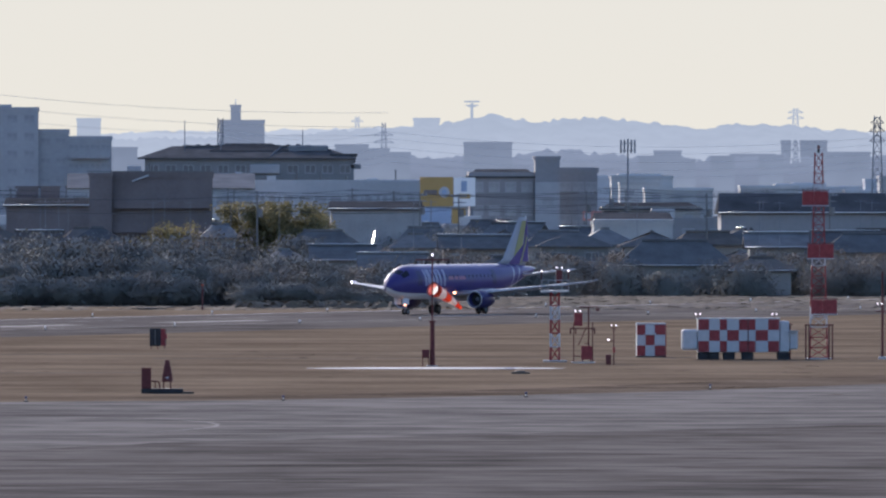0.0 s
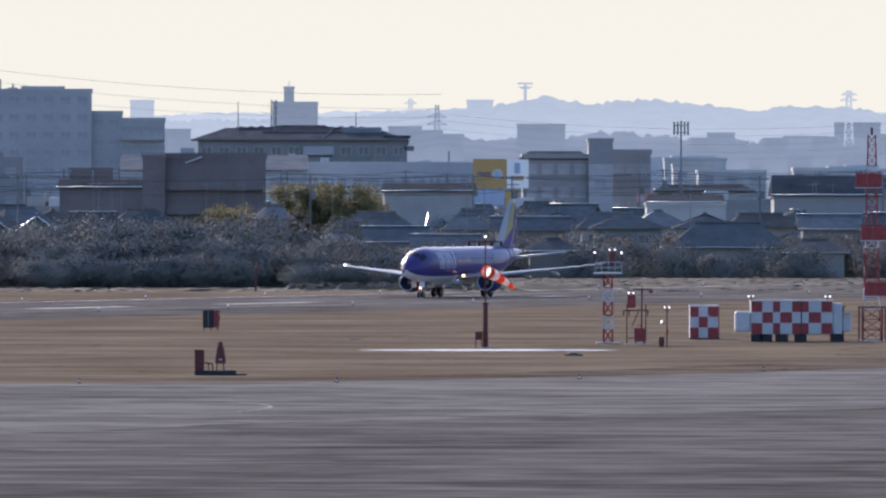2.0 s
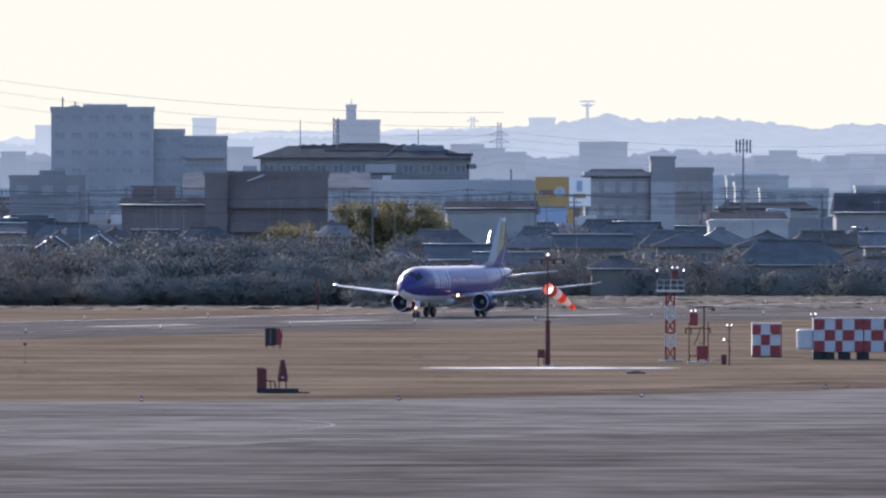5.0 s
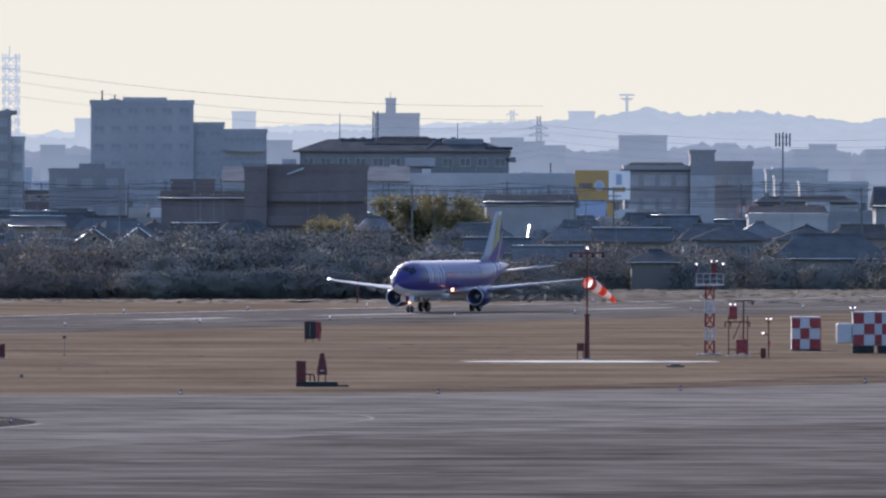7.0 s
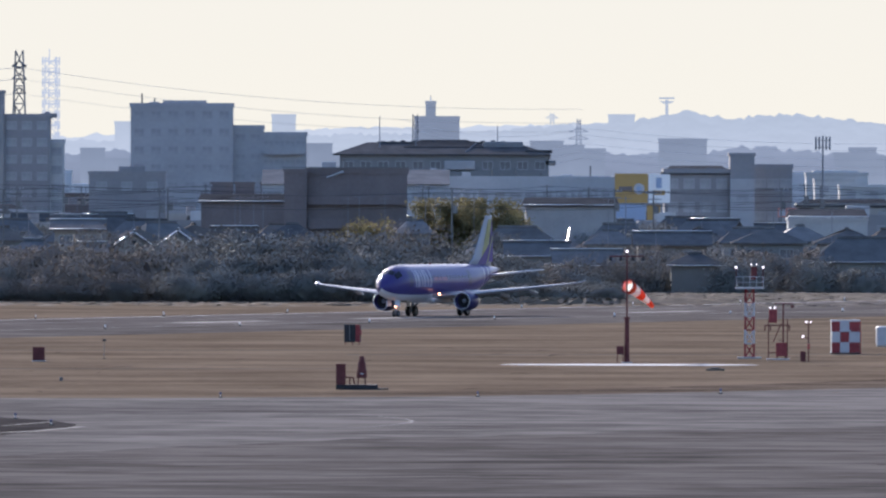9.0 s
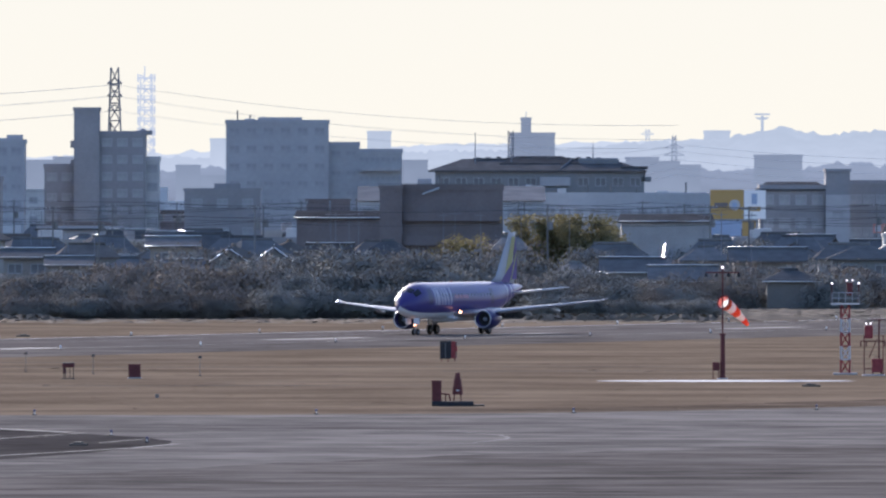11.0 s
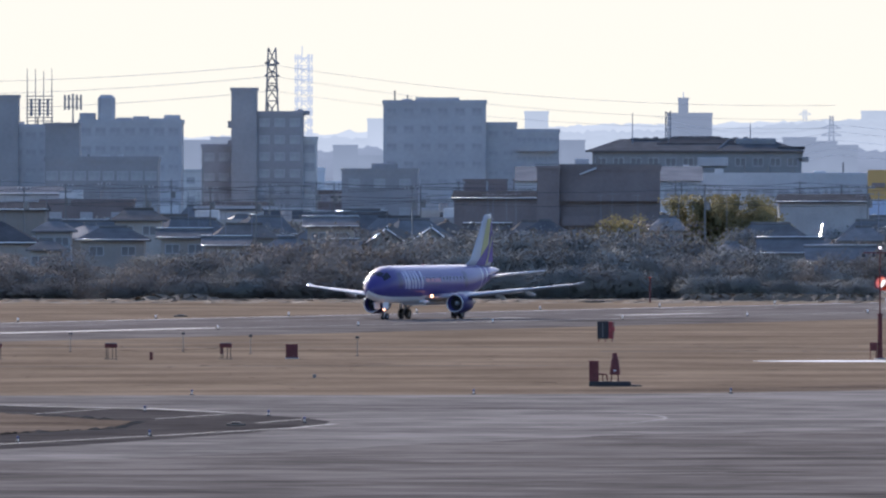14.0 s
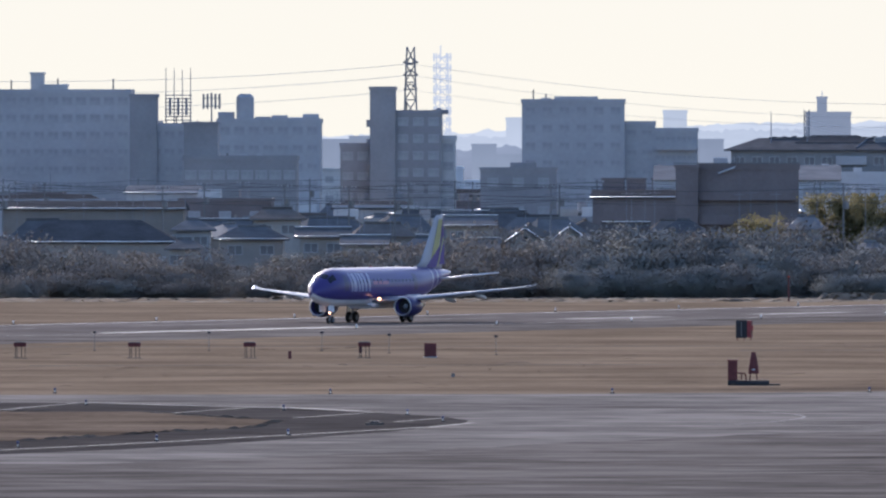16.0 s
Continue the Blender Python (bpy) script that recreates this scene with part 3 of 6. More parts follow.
def checker_panels(parent, xs, zs, y, first=0):
    for i in range(len(xs) - 1):
        for j in range(len(zs) - 1):
            red = (i + j + first) % 2 == 0
            part("checker_panel", box(xs[i] + 0.008, xs[i + 1] - 0.008, y - 0.05, y, zs[j] + 0.008, zs[j + 1] - 0.008), RED if red else WHITE, parent)


def checker_cabin(x, y):
    t = empty("equipment_cabin", pose(x, y, 0), "red and white chequered equipment cabin on the grass", "shelter")
    part("cabin", box(-1.08, 1.08, 0, 2.2, 0.08, 2.5, 0.03), WHITE, t)
    part("skid", box(-1.15, 1.15, 0.05, 2.1, 0, 0.1), BLACK, t)
    checker_panels(t, (-1.08, -0.42, 0.28, 1.08), (0.1, 0.9, 1.7, 2.48), 0)
    part("roof", box(-1.12, 1.12, -0.08, 2.25, 2.5, 2.6), WHITE, t)
    part("vent_hood", box(-0.45, 0.4, -0.24, -0.05, 1.7, 1.85, 0.02), PALEWALL, t, "grey vent hood")
    part("corner_post", box(1.1, 1.17, 0, 0.08, 0, 2.5), RED, t)
    return t


checker_cabin(38.02, 1250.0)


def checker_shelter(x, y):
    t = empty("glide_path_shelter", pose(x, y, 0), "red and white chequered shelter on dark feet with lamps", "shelter")
    part("left_wing", box(-4.3, -3.08, 0.1, 2.2, 0.72, 2.25, 0.12), WHITE, t)
    part("hall", box(-3.1, 3.05, 0, 2.5, 0.55, 3.05, 0.04), WHITE, t)
    part("right_bay", box(3.05, 3.8, 0.1, 2.4, 0.55, 2.9, 0.08), WHITE, t)
    part("right_wing", box(3.8, 4.45, 0.2, 2.1, 0.75, 2.15, 0.1), WHITE, t)
    xs, zs = (-3.08, -2.25, -1.45, -0.9, 0.0, 0.65), (0.57, 1.4, 2.22, 3.03)
    checker_panels(t, xs, zs, 0)
    checker_panels(t, (0.72, 1.25, 2.2, 3.03), zs, 0)
    part("joint_cover", box(0.65, 0.72, -0.08, 0, 0.55, 3.05), DARKRED, t)
    part("roof", box(-3.15, 3.1, -0.07, 2.55, 3.05, 3.13), PALEWALL, t)
    for fx in (-3.1, -2.4, -1.2, 0.2, 2.9):
        part("foot", box(fx, fx + 0.9, 0.1, 2.2, 0, 0.55, 0.04), BLACK, t)
    part("canopy", box(3.7, 4.5, -0.3, 0.3, 2.1, 2.18), WHITE, t)
    for lx in (-3.1, 2.7):
        part("lamp_bracket", bar((lx, 0.3, 3.1), (lx, 0.3, 3.35), 0.04), DARKRED, t)
        lamp_pair(t, lx, 0.25, 3.42)
    return t


checker_shelter(44.24, 1236.0)


def glide_mast(x, y):
    t = empty("glide_path_mast", pose(x, y, 0), "tall red and white lattice mast with red antenna boxes", "mast")
    part("base_slab", box(-1.0, 1.0, -1.0, 1.0, 0, 0.1), CONCRETE, t)
    lattice(t, 1.35, 0.55, 0.1, 15.6, 20, 0.042, (RED, RED, RED, WHITE, WHITE, RED))
    part("top_spike", bar((0, 0, 15.6), (0, 0, 16.15), 0.09), BLACK, t)
    part("top_lamp", bar((0, 0, 15.9), (0, 0, 16.15), 0.1), DARKRED, t)
    for z, dx in ((12.2, -0.25), (8.2, 0.15), (4.0, 0.4)):
        a = part("antenna_box", box(dx - 1.0, dx - 0.12, -0.75, -0.5, z - 0.55, z + 0.5, 0.03), RED, t)
        part("antenna_box", box(dx - 0.1, dx + 0.95, -0.75, -0.5, z - 0.55, z + 0.5, 0.03), RED, t)
        part("antenna_rail", bar((dx - 1.05, -0.8, z + 0.58), (dx + 1.0, -0.8, z + 0.58), 0.035), DARKRED, t)
        part("antenna_rail", bar((dx - 1.05, -0.8, z - 0.6), (dx + 1.0, -0.8, z - 0.6), 0.035), WHITE, t)
    for lx in (-2.2, -1.0, -0.75, 0.75, 1.0):
        part("stay_post", bar((lx, -1.1, 0), (lx, -1.1, 2.6), 0.06), DARKRED, t)
    part("stay_rail", bar((-1.1, -1.1, 2.6), (1.1, -1.1, 2.6), 0.05), DARKRED, t)
    part("stay_cap", box(-2.4, -2.0, -1.2, -1.0, 2.6, 2.68), DARKRED, t)
    return t


glide_mast(50.33, 1238.0)


def monitor_post(x, y):
    t = empty("monitor_post", pose(x, y, 0), "dark red monitor post with a lamp and cabinet", "lamp post")
    part("post", bar((0, 0, 0), (0, 0, 6.6), 0.1, 0.07), DARKRED, t)
    part("arm", bar((-0.5, 0, 3.6), (0.4, 0, 3.6), 0.04), DARKRED, t)
    part("foot", box(-0.3, 0.3, -0.3, 0.3, 0, 0.2), CONCRETE, t)
    lamp_pair(t, -0.2, -0.1, 4.2)
    part("bracket", bar((-0.2, 0, 4.0), (0, 0, 4.0), 0.04), DARKRED, t)
    return t


monitor_post(55.16, 1238.0)


def red_cabinet(x, y):
    t = empty("red_cabinet", pose(x, y, 0), "small dull red metal cabinet on the grass", "cabinet")
    part("body", box(-0.44, 0.44, -0.3, 0.3, 0.06, 1.0, 0.03), DARKRED, t)
    part("door", box(-0.4, 0.05, -0.33, -0.3, 0.1, 0.95), DARKRED, t)
    part("door", box(0.07, 0.4, -0.33, -0.3, 0.1, 0.95), DARKRED, t)
    part("plinth", box(-0.5, 0.5, -0.35, 0.35, 0, 0.06), CONCRETE, t)
    part("lid", box(-0.48, 0.48, -0.36, 0.34, 1.0, 1.05), DARKRED, t)
    return t


red_cabinet(-22.59, 1200.0)


def approach_box(x, y):
    t = empty("slope_indicator", pose(x, y, 0), "flat dark red light box on thin legs", "runway light", "slope indicator lights on the grass")
    part("light_box", box(-0.45, 0.45, -0.45, 0.5, 0.85, 1.15, 0.05), DARKRED, t)
    part("lid", box(-0.4, 0.4, -0.5, 0.45, 1.15, 1.2), WORN, t, "pale lid")
    for lx, ly in ((-0.2, -0.3), (0.12, -0.3), (-0.35, 0.3), (0.35, 0.3)):
        part("leg", bar((lx, ly, 0), (lx, ly, 0.86), 0.025, n=6), BLACK, t)
    part("foot_plate", box(-0.5, 0.5, -0.45, 0.45, 0, 0.04), FIELD, t)
    return t


slope = approach_box(-27.34, 1196.0)
for u in (-35.69, -44.1, -52.45):
    copy_thing(slope, pose(u, 1195, 0))


def wind_rod(x, y, h=1.3):
    t = empty("marker_lamp", pose(x, y, 0), "thin dark post with a flat marker lamp", "runway light", "marker lamps on the grass")
    part("post", bar((0, 0, 0), (0, 0, h), 0.02, n=6), POLEM, t)
    part("lamp_head", bar((0, 0, h), (0, 0, h + 0.16), 0.16, 0.1, 10), BLACK, t)
    part("foot", box(-0.12, 0.12, -0.12, 0.12, 0, 0.04), FIELD, t)
    return t


rod1 = wind_rod(-31.56, 1240.0)
for x, y in ((-40.11, 1240), (-48.79, 1240), (-26.15, 1225), (-18.02, 1215)):
    copy_thing(rod1, pose(x, y, 0))


def edge_light(name, lens, label, group):
    t = empty(name, pose(0, 0, 0), label, "airfield light", group)
    part("base", bar((0, 0, 0), (0, 0, 0.06), 0.16, 0.14, 10), BLACK, t)
    part("stem", bar((0, 0, 0.05), (0, 0, 0.22), 0.04, n=6), STEEL, t)
    part("lens", ball(0.085, (0, 0, 0.26)), lens, t, "", True)
    return t


BLUELENS = mat("blue_lens", (0.12, 0.12, 0.2), 0.2, var=0.1)
CLEAR = mat("clear_lens", (0.8, 0.8, 0.8), 0.1, var=0.05)
tl = edge_light("taxiway_light", BLUELENS, "small blue taxiway edge light on a stem", "taxiway edge lights")
spots = [(-16.56, 916.74), (-19.03, 940.04), (-26.58, 956.25), (-38.87, 975.16),
         (-24.03, 873.43), (-30.39, 854.91), (-36.86, 837.17),
         (-25.43, 1020), (-7.9, 1022.35), (8.18, 1027.08), (23.74, 1041.55), (-42.69, 1022.35), (36.65, 1076.94)]
tl.matrix_basis = pose(*spots[0], 0.02)
for p in spots[1:]:
    copy_thing(tl, pose(*p, 0.02))
rl = edge_light("runway_light", CLEAR, "small clear runway edge light on a stem", "runway edge lights")
rl.matrix_basis = pose(*(R0 + RD * -100 + RN * -25.5), 0.02)
for k in range(-6, 9):
    if k:
        copy_thing(rl, pose(*(R0 + RD * (-100 + 30 * k) + RN * -25.5), 0.02))
    copy_thing(rl, pose(*(R0 + RD * (-90 + 30 * k) + RN * 16), 0.0))


def manhole(x, y, w):
    t = empty("low_cover", pose(x, y, 0), "low dark concrete cover lying in the grass", "cover")
    part("slab", box(-w / 2, w / 2, -1.2, 1.2, 0, 0.12, 0.04), FIELD, t)
    part("lid", box(-w / 4, w / 4, -0.6, 0.6, 0.12, 0.2, 0.03), BLACK, t)


manhole(-0.23, 1640.0, 2.6)
manhole(-20.2, 908.0, 1.0)
manhole(25.93, 1155.0, 1.3)
manhole(-38.43, 1500.0, 1.2)


def marker_stake(x, y):
    t = empty("marker_stake", pose(x, y, 0), "thin reddish stake at the airfield edge", "stake")
    part("stake", bar((0, 0, 0), (0, 0, 2.4), 0.09, 0.07), DARKRED, t)
    part("cap", bar((0, 0, 2.4), (0, 0, 2.55), 0.11), ORANGE, t)


marker_stake(4.98, 1640.0)


def stub(x, y, h, material, label):
    t = empty("marker_stub", pose(x, y, 0), label, "marker")
    part("stub", bar((0, 0, 0), (0, 0, h), 0.13, 0.11, 10), material, t)
    part("stub_cap", bar((0, 0, h), (0, 0, h + 0.05), 0.15, 0.12, 10), material, t)


stub(-32.7, 1193.0, 0.5, DARKRED, "short dull red marker stub in the grass")
stub(-19.16, 1098.0, 0.18, WORN, "small pale concrete marker stone in the grass")
stub(-28.37, 1228.0, 0.7, DARKRED, "short dull red marker stub in the grass")


# ---- the town behind the airfield ----
def window_mesh(w, h):
    fr = bmesh.new()
    t = 0.09
    for a in ((-w / 2, w / 2, -h / 2, -h / 2 + t), (-w / 2, w / 2, h / 2 - t, h / 2), (-w / 2, -w / 2 + t, -h / 2 + t, h / 2 - t),
              (w / 2 - t, w / 2, -h / 2 + t, h / 2 - t), (-t / 2, t / 2, -h / 2 + t, h / 2 - t)):
        bx(fr, a[0], a[1], -0.07, 0.03, a[2], a[3])
    return fr, box(-w / 2 + t, w / 2 - t, -0.02, 0.02, -h / 2 + t, h / 2 - t)


WIN = {}


def window(parent, x, y, z, w, h, glass=None):
    """A framed window on a wall that faces the airfield; alike windows share their meshes."""
    glass = glass or GLASS
    key = (round(w, 1), round(h, 1), glass.name)
    if key not in WIN:
        fr, pn = window_mesh(*key[:2])
        f = part("window", fr, FRAMEM)
        p = part("pane", pn, glass)
        WIN[key] = (f.data, p.data)
        bpy.data.objects.remove(f)
        bpy.data.objects.remove(p)
    f = new("window", WIN[key][0])
    f.parent = parent
    f.matrix_basis = pose(x, y, z)
    p = new("pane", WIN[key][1])
    p.parent = f
    return f


def roof_bm(w, d, z0, h, hip, over=0.6, y0=0.0):
    """A pitched roof with thickness; hip: how far the ridge ends are drawn in (0: a gable roof)."""
    bm = bmesh.new()
    x0, x1, ya, yb = -w / 2 - over, w / 2 + over, y0 - over, y0 + d + over
    ym = y0 + d / 2
    layers = []
    for dz in (0.0, -0.22):
        e = [bm.verts.new(p) for p in ((x0, ya, z0 + dz), (x1, ya, z0 + dz), (x1, yb, z0 + dz), (x0, yb, z0 + dz))]
        r = [bm.verts.new((x0 + hip, ym, z0 + h + dz)), bm.verts.new((x1 - hip, ym, z0 + h + dz))]
        bm.faces.new((e[0], e[1], r[1], r[0]))
        bm.faces.new((e[2], e[3], r[0], r[1]))
        if hip > 0.05:
            bm.faces.new((e[1], e[2], r[1]))
            bm.faces.new((e[3], e[0], r[0]))
        layers.append((e, r))
    (e, r), (f, q) = layers
    rim = [(e[0], e[1], f[1], f[0]), (e[2], e[3], f[3], f[2])]
    if hip > 0.05:
        rim += [(e[1], e[2], f[2], f[1]), (e[3], e[0], f[0], f[3])]
    else:
        rim += [(e[1], r[1], q[1], f[1]), (r[1], e[2], f[2], q[1]), (e[3], r[0], q[0], f[3]), (r[0], e[0], f[0], q[0])]
    for face in rim:
        bm.faces.new(face)
    return bm


def house(kind, w, d, hw, hr, hip, wall, roof, label, porch, full=True):
    t = empty(kind, pose(0, 0, 0), label, "house", "houses of the town")
    part("wall", box(-w / 2, w / 2, 0, d, 0, hw), wall, t)
    if hip < 1:
        for gx in (-w / 2 + 0.02, w / 2 - 0.22):
            g = bmesh.new()
            a = [g.verts.new((gx + s, y, z)) for s in (0, 0.2) for y, z in ((0.1, hw - 0.05), (d - 0.1, hw - 0.05), (d / 2, hw + hr * 0.82))]
            g.faces.new(a[:3])
            g.faces.new(a[3:])
            for i in range(3):
                g.faces.new((a[i], a[(i + 1) % 3], a[3 + (i + 1) % 3], a[3 + i]))
            part("gable", g, wall, t)
    part("roof", roof_bm(w, d, hw, hr, hip), roof, t)
    rx = w / 2 + 0.6 - hip
    part("gutter", bar((-w / 2 - 0.62, -0.7, hw - 0.12), (w / 2 + 0.62, -0.7, hw - 0.12), 0.04, n=10), GLINT if porch or hw < 4 else POLEM, t, "bright metal gutter" if porch or hw < 4 else "", True)
    if hip < 1:
        part("ridge_cap", bar((-w / 2 - 0.6, d / 2, hw + hr + 0.24), (w / 2 + 0.6, d / 2, hw + hr + 0.24), 0.035, n=10), GLINT, t, "bright metal ridge cap", True)
    part("ridge", box(-rx - 0.1, rx + 0.1, d / 2 - 0.18, d / 2 + 0.18, hw + hr - 0.06, hw + hr + 0.22, 0.05), roof, t)
    n = max(2, int(w / 3.2))
    for i in range(n):
        x = -w / 2 + w * (i + 0.5) / n
        if hw > 4:
            window(t, x, -0.02, hw - 1.25, 1.6, 1.1, DARKGLASS)
        if full:
            window(t, x + 0.2, -0.02, 1.45, 1.8, 1.5, DARKGLASS)
    if porch and hw > 4:
        part("lower_roof", roof_bm(w * 0.7, 2.2, 2.85, 0.75, 1.0, 0.4, -2.0), roof, t)
        for px in (-w * 0.33, w * 0.33):
            part("porch_post", box(px - 0.08, px + 0.08, -1.95, -1.8, 0, 2.85), wall, t)
    return t


rnd = random.Random(11)
KINDS = []
for k in range(20):
    two = k % 3 != 2
    KINDS.append(house("house", rnd.uniform(5.0, 7.4), rnd.uniform(5.0, 6.6), 5.1 if two else 3.0, rnd.uniform(1.35, 2.05),
                       (0.0, 3.2, 0.0, 4.2)[k % 4] if k % 3 else 1.8, WALLS[k % 5], ROOFS[(k * 3) % 4],
                       ("two-storey house with a tiled roof and plain walls", "low wide house with a dark tiled hip roof")[0 if two else 1], k % 2 == 0, k < 12))
    KINDS[-1].matrix_basis = pose(-190 + 20 * k, 3060, 0)

# blocks kept free for the large buildings: x0, x1, y0, y1
FREE = [(9.5, 21.0, 1925, 1950), (-2.0, 4.5, 1895, 1910)]


def clear(x, y):
    return not any(a - 7 < x < b + 7 and c - 12 < y < d + 4 for a, b, c, d in FREE)


# ---- large buildings ----
def block(name, x0, x1, y, depth, z1, wall, label, floors=0, bays=0, balcony=False, parapet=0.6, w=1.6, h=1.3, z0=0.0, category="building", parent=None, glass=None):
    t = parent or empty(name, pose((x0 + x1) / 2, y, 0), label, category)
    ox = t.matrix_basis.translation.x
    oy = y - t.matrix_basis.translation.y
    a, b = x0 - ox, x1 - ox
    part("wall", box(a, b, oy, oy + depth, z0, z1), wall, t)
    if parapet:
        pb = bmesh.new()
        bx(pb, a - 0.15, b + 0.15, oy - 0.15, oy + 0.2, z1 - 0.1, z1 + parapet)
        bx(pb, a - 0.15, b + 0.15, oy + depth - 0.2, oy + depth + 0.15, z1 - 0.1, z1 + parapet)
        bx(pb, a - 0.15, a + 0.2, oy + 0.2, oy + depth - 0.2, z1 - 0.1, z1 + parapet)
        bx(pb, b - 0.2, b + 0.15, oy + 0.2, oy + depth - 0.2, z1 - 0.1, z1 + parapet)
        part("parapet", pb, wall, t)
    if floors:
        s = (z1 - z0) / floors
        for f in range(floors):
            for i in range(bays):
                window(t, a + (b - a) * (i + 0.5) / bays, oy - 0.02, z0 + s * (f + 0.55), w, h, glass)
            if balcony:
                part("balcony", box(a + 0.3, b - 0.3, oy - 1.2, oy - 0.1, z0 + s * f + 0.0, z0 + s * f + 0.15), wall, t)
                part("balcony_rail", box(a + 0.3, b - 0.3, oy - 1.25, oy - 1.15, z0 + s * f + 0.15, z0 + s * f + 1.1), wall, t)
    FREE.append((x0, x1, y, y + depth))
    return t


# long grey apartment house with a stepped wing
g = block("apartment_building", -34.43, -18.2, 2600, 14, 22.56, GREYWALL, "tall hazed blue-grey apartment building with a lower wing", 8, 6, False)
block("wing", -18.2, -13.36, 2602, 12, 19.07, GREYWALL, "", 6, 2, parent=g)
block("wing", -13.36, -6.54, 2602, 12, 17.99, GREYWALL, "", 6, 4, True, parent=g)
block("stair_house", -29.23, -22.59, 2604, 6, 23.28, GREYWALL, "", z0=22.47, parapet=0.3, parent=g)
part("water_tank", box(-5.2, -3.6, 5, 8, 22.65, 23.37, 0.1), CONCRETE, g)
# dark slab with a stair tower
d = block("apartment_tower", -51.99, -45.07, 2480, 13, 20.52, DARKWALL, "dark apartment building with a stair tower", 8, 3, False)
block("tower", -55.84, -51.99, 2479, 8, 24.28, DARKWALL, "", parapet=0.4, parent=d)
for k in range(7):
    z = 18.55 - k * 2.9
    if z > 2:
        part("balcony", box(-56.36 - d.location.x, -55.84 - d.location.x, -0.6, 3, z, z + 1.1), DARKWALL, d)
block("wing", -45.07, -43.02, 2482, 10, 16.67, CONCRETE, "", 6, 1, parent=d)
block("wing", -60.38, -55.84, 2482, 10, 15.56, DARKWALL, "", 5, 2, parent=d)
part("roof_box", box(2, 4.5, 2, 5, 20.52, 21.2, 0.1), DARKWALL, d)
part("roof_dome", ball(0.6, (3.0, 6, 20.52 + 0.4)), DARKWALL, d)
# wide estate on the far side of the field
a1 = block("apartment_building", -122.76, -92.93, 2500, 16, 23.75, GREYWALL, "very wide hazed grey-blue apartment block", 9, 14)
block("stair_house", -108.28, -106.29, 2504, 4, 26.77, CONCRETE, "", z0=23.75, parapet=0.2, parent=a1)
block("roof_house", -106.29, -102.76, 2504, 6, 24.96, CONCRETE, "", z0=23.75, parapet=0.2, parent=a1)
part("roof_rail", bar((-5.5, 3, 26.77), (-5.5, 3, 28.23), 0.06), PYLON, a1)
a2 = block("apartment_building", -90.6, -78.3, 2460, 14, 18.52, GREYWALL, "grey apartment block with a roof antenna frame", 7, 6)
block("tower", -91.44, -87.37, 2459, 7, 23.1, DARKWALL, "", parapet=0.4, parent=a2)
a3 = block("apartment_building", -77.98, -62.69, 2450, 15, 19.19, GREYWALL, "grey apartment block with a round-topped stair tower", 7, 7, False)
tw = bmesh.new()
bx(tw, -75.19 - a3.location.x, -72.66 - a3.location.x, 1, 6, 19.02, 23.49, 0.5)
part("round_tower", tw, GREYWALL, a3)
for k, (u, h) in enumerate(((-76.79, 1.6), (-71.3, 0.9), (-68.77, 1.1), (-66.23, 0.8), (-64.12, 1.3))):
    part("roof_box", box(u - a3.location.x - 1.2, u - a3.location.x + 1.2, 3, 6, 19.19, 19.19 + h, 0.08), GREYWALL, a3)
b1 = block("office_building", -76.27, -60.75, 2250, 12, 13.75, DARKWALL, "dark low office building before the estate", 3, 8)
block("tower", -76.27, -71.61, 2251, 9, 18.71, DARKWALL, "", parapet=0.3, parent=b1)


def roof_antenna(name, x, y, z, w, h, label, rows):
    t = empty(name, pose(x, y, z), label, "antenna")
    for i in range(4):
        px = -w / 2 + w * i / 3
        part("pole", bar((px, 0, 0), (px, 0, h * (1.0 if i != 2 else 0.97)), 0.1, 0.05, 6), PYLON, t)
    for k in range(rows):
        zz = h * 0.12 + h * 0.42 * k / max(1, rows - 1)
        part("cross_bar", box(-w / 2 - 0.2, w / 2 + 0.2, -0.08, 0.08, zz - 0.07, zz + 0.07), PYLON, t)
    for i in range(3):
        px = -w / 2 + w * (i + 0.5) / 3
        part("panel_antenna", box(px - 0.18, px + 0.18, -0.3, -0.08, h * 0.2, h * 0.5), PYLON, t)
    return t


def cell_antenna(x, y, z, h, label, pole_r=0.12):
    t = empty("cell_antenna", pose(x, y, z), label, "antenna")
    part("pole", bar((0, 0, 0), (0, 0, h), pole_r, pole_r * 0.8), PYLON, t)
    for dx in (-1.1, -0.55, 0.0, 0.55, 1.1):
        part("panel_antenna", box(dx - 0.14, dx + 0.14, -0.35, -0.15, h - 2.1 + 0.3 * (dx == 0), h + 0.15 * (dx == 0), 0.03), PYLON, t)
    for zz in (h - 1.7, h - 0.6):
        part("ring", box(-1.25, 1.25, -0.2, 0.2, zz - 0.06, zz + 0.06), PYLON, t)
    return t


roof_antenna("roof_antenna", -84.39, 2466, 18.52, 3.7, 8.9, "steel antenna frame on a flat roof", 8)
cell_antenna(-72.61, 2256, 18.64, 4.2, "cell antenna pole on a flat roof")
cell_antenna(75.4, 2600, 0, 17.99, "free-standing cell antenna pole in the town", 0.16)
# brown block, white warehouse and the long pale hall behind it
br = block("brown_building", -4.87, 7.16, 1960, 12, 12.87, BROWNWALL, "dark brown apartment building with a set-back roof", 4, 0)
block("wing", -7.57, -4.87, 1958, 9, 13.07, BROWNWALL, "", 0, 0, parapet=0.3, parent=br)
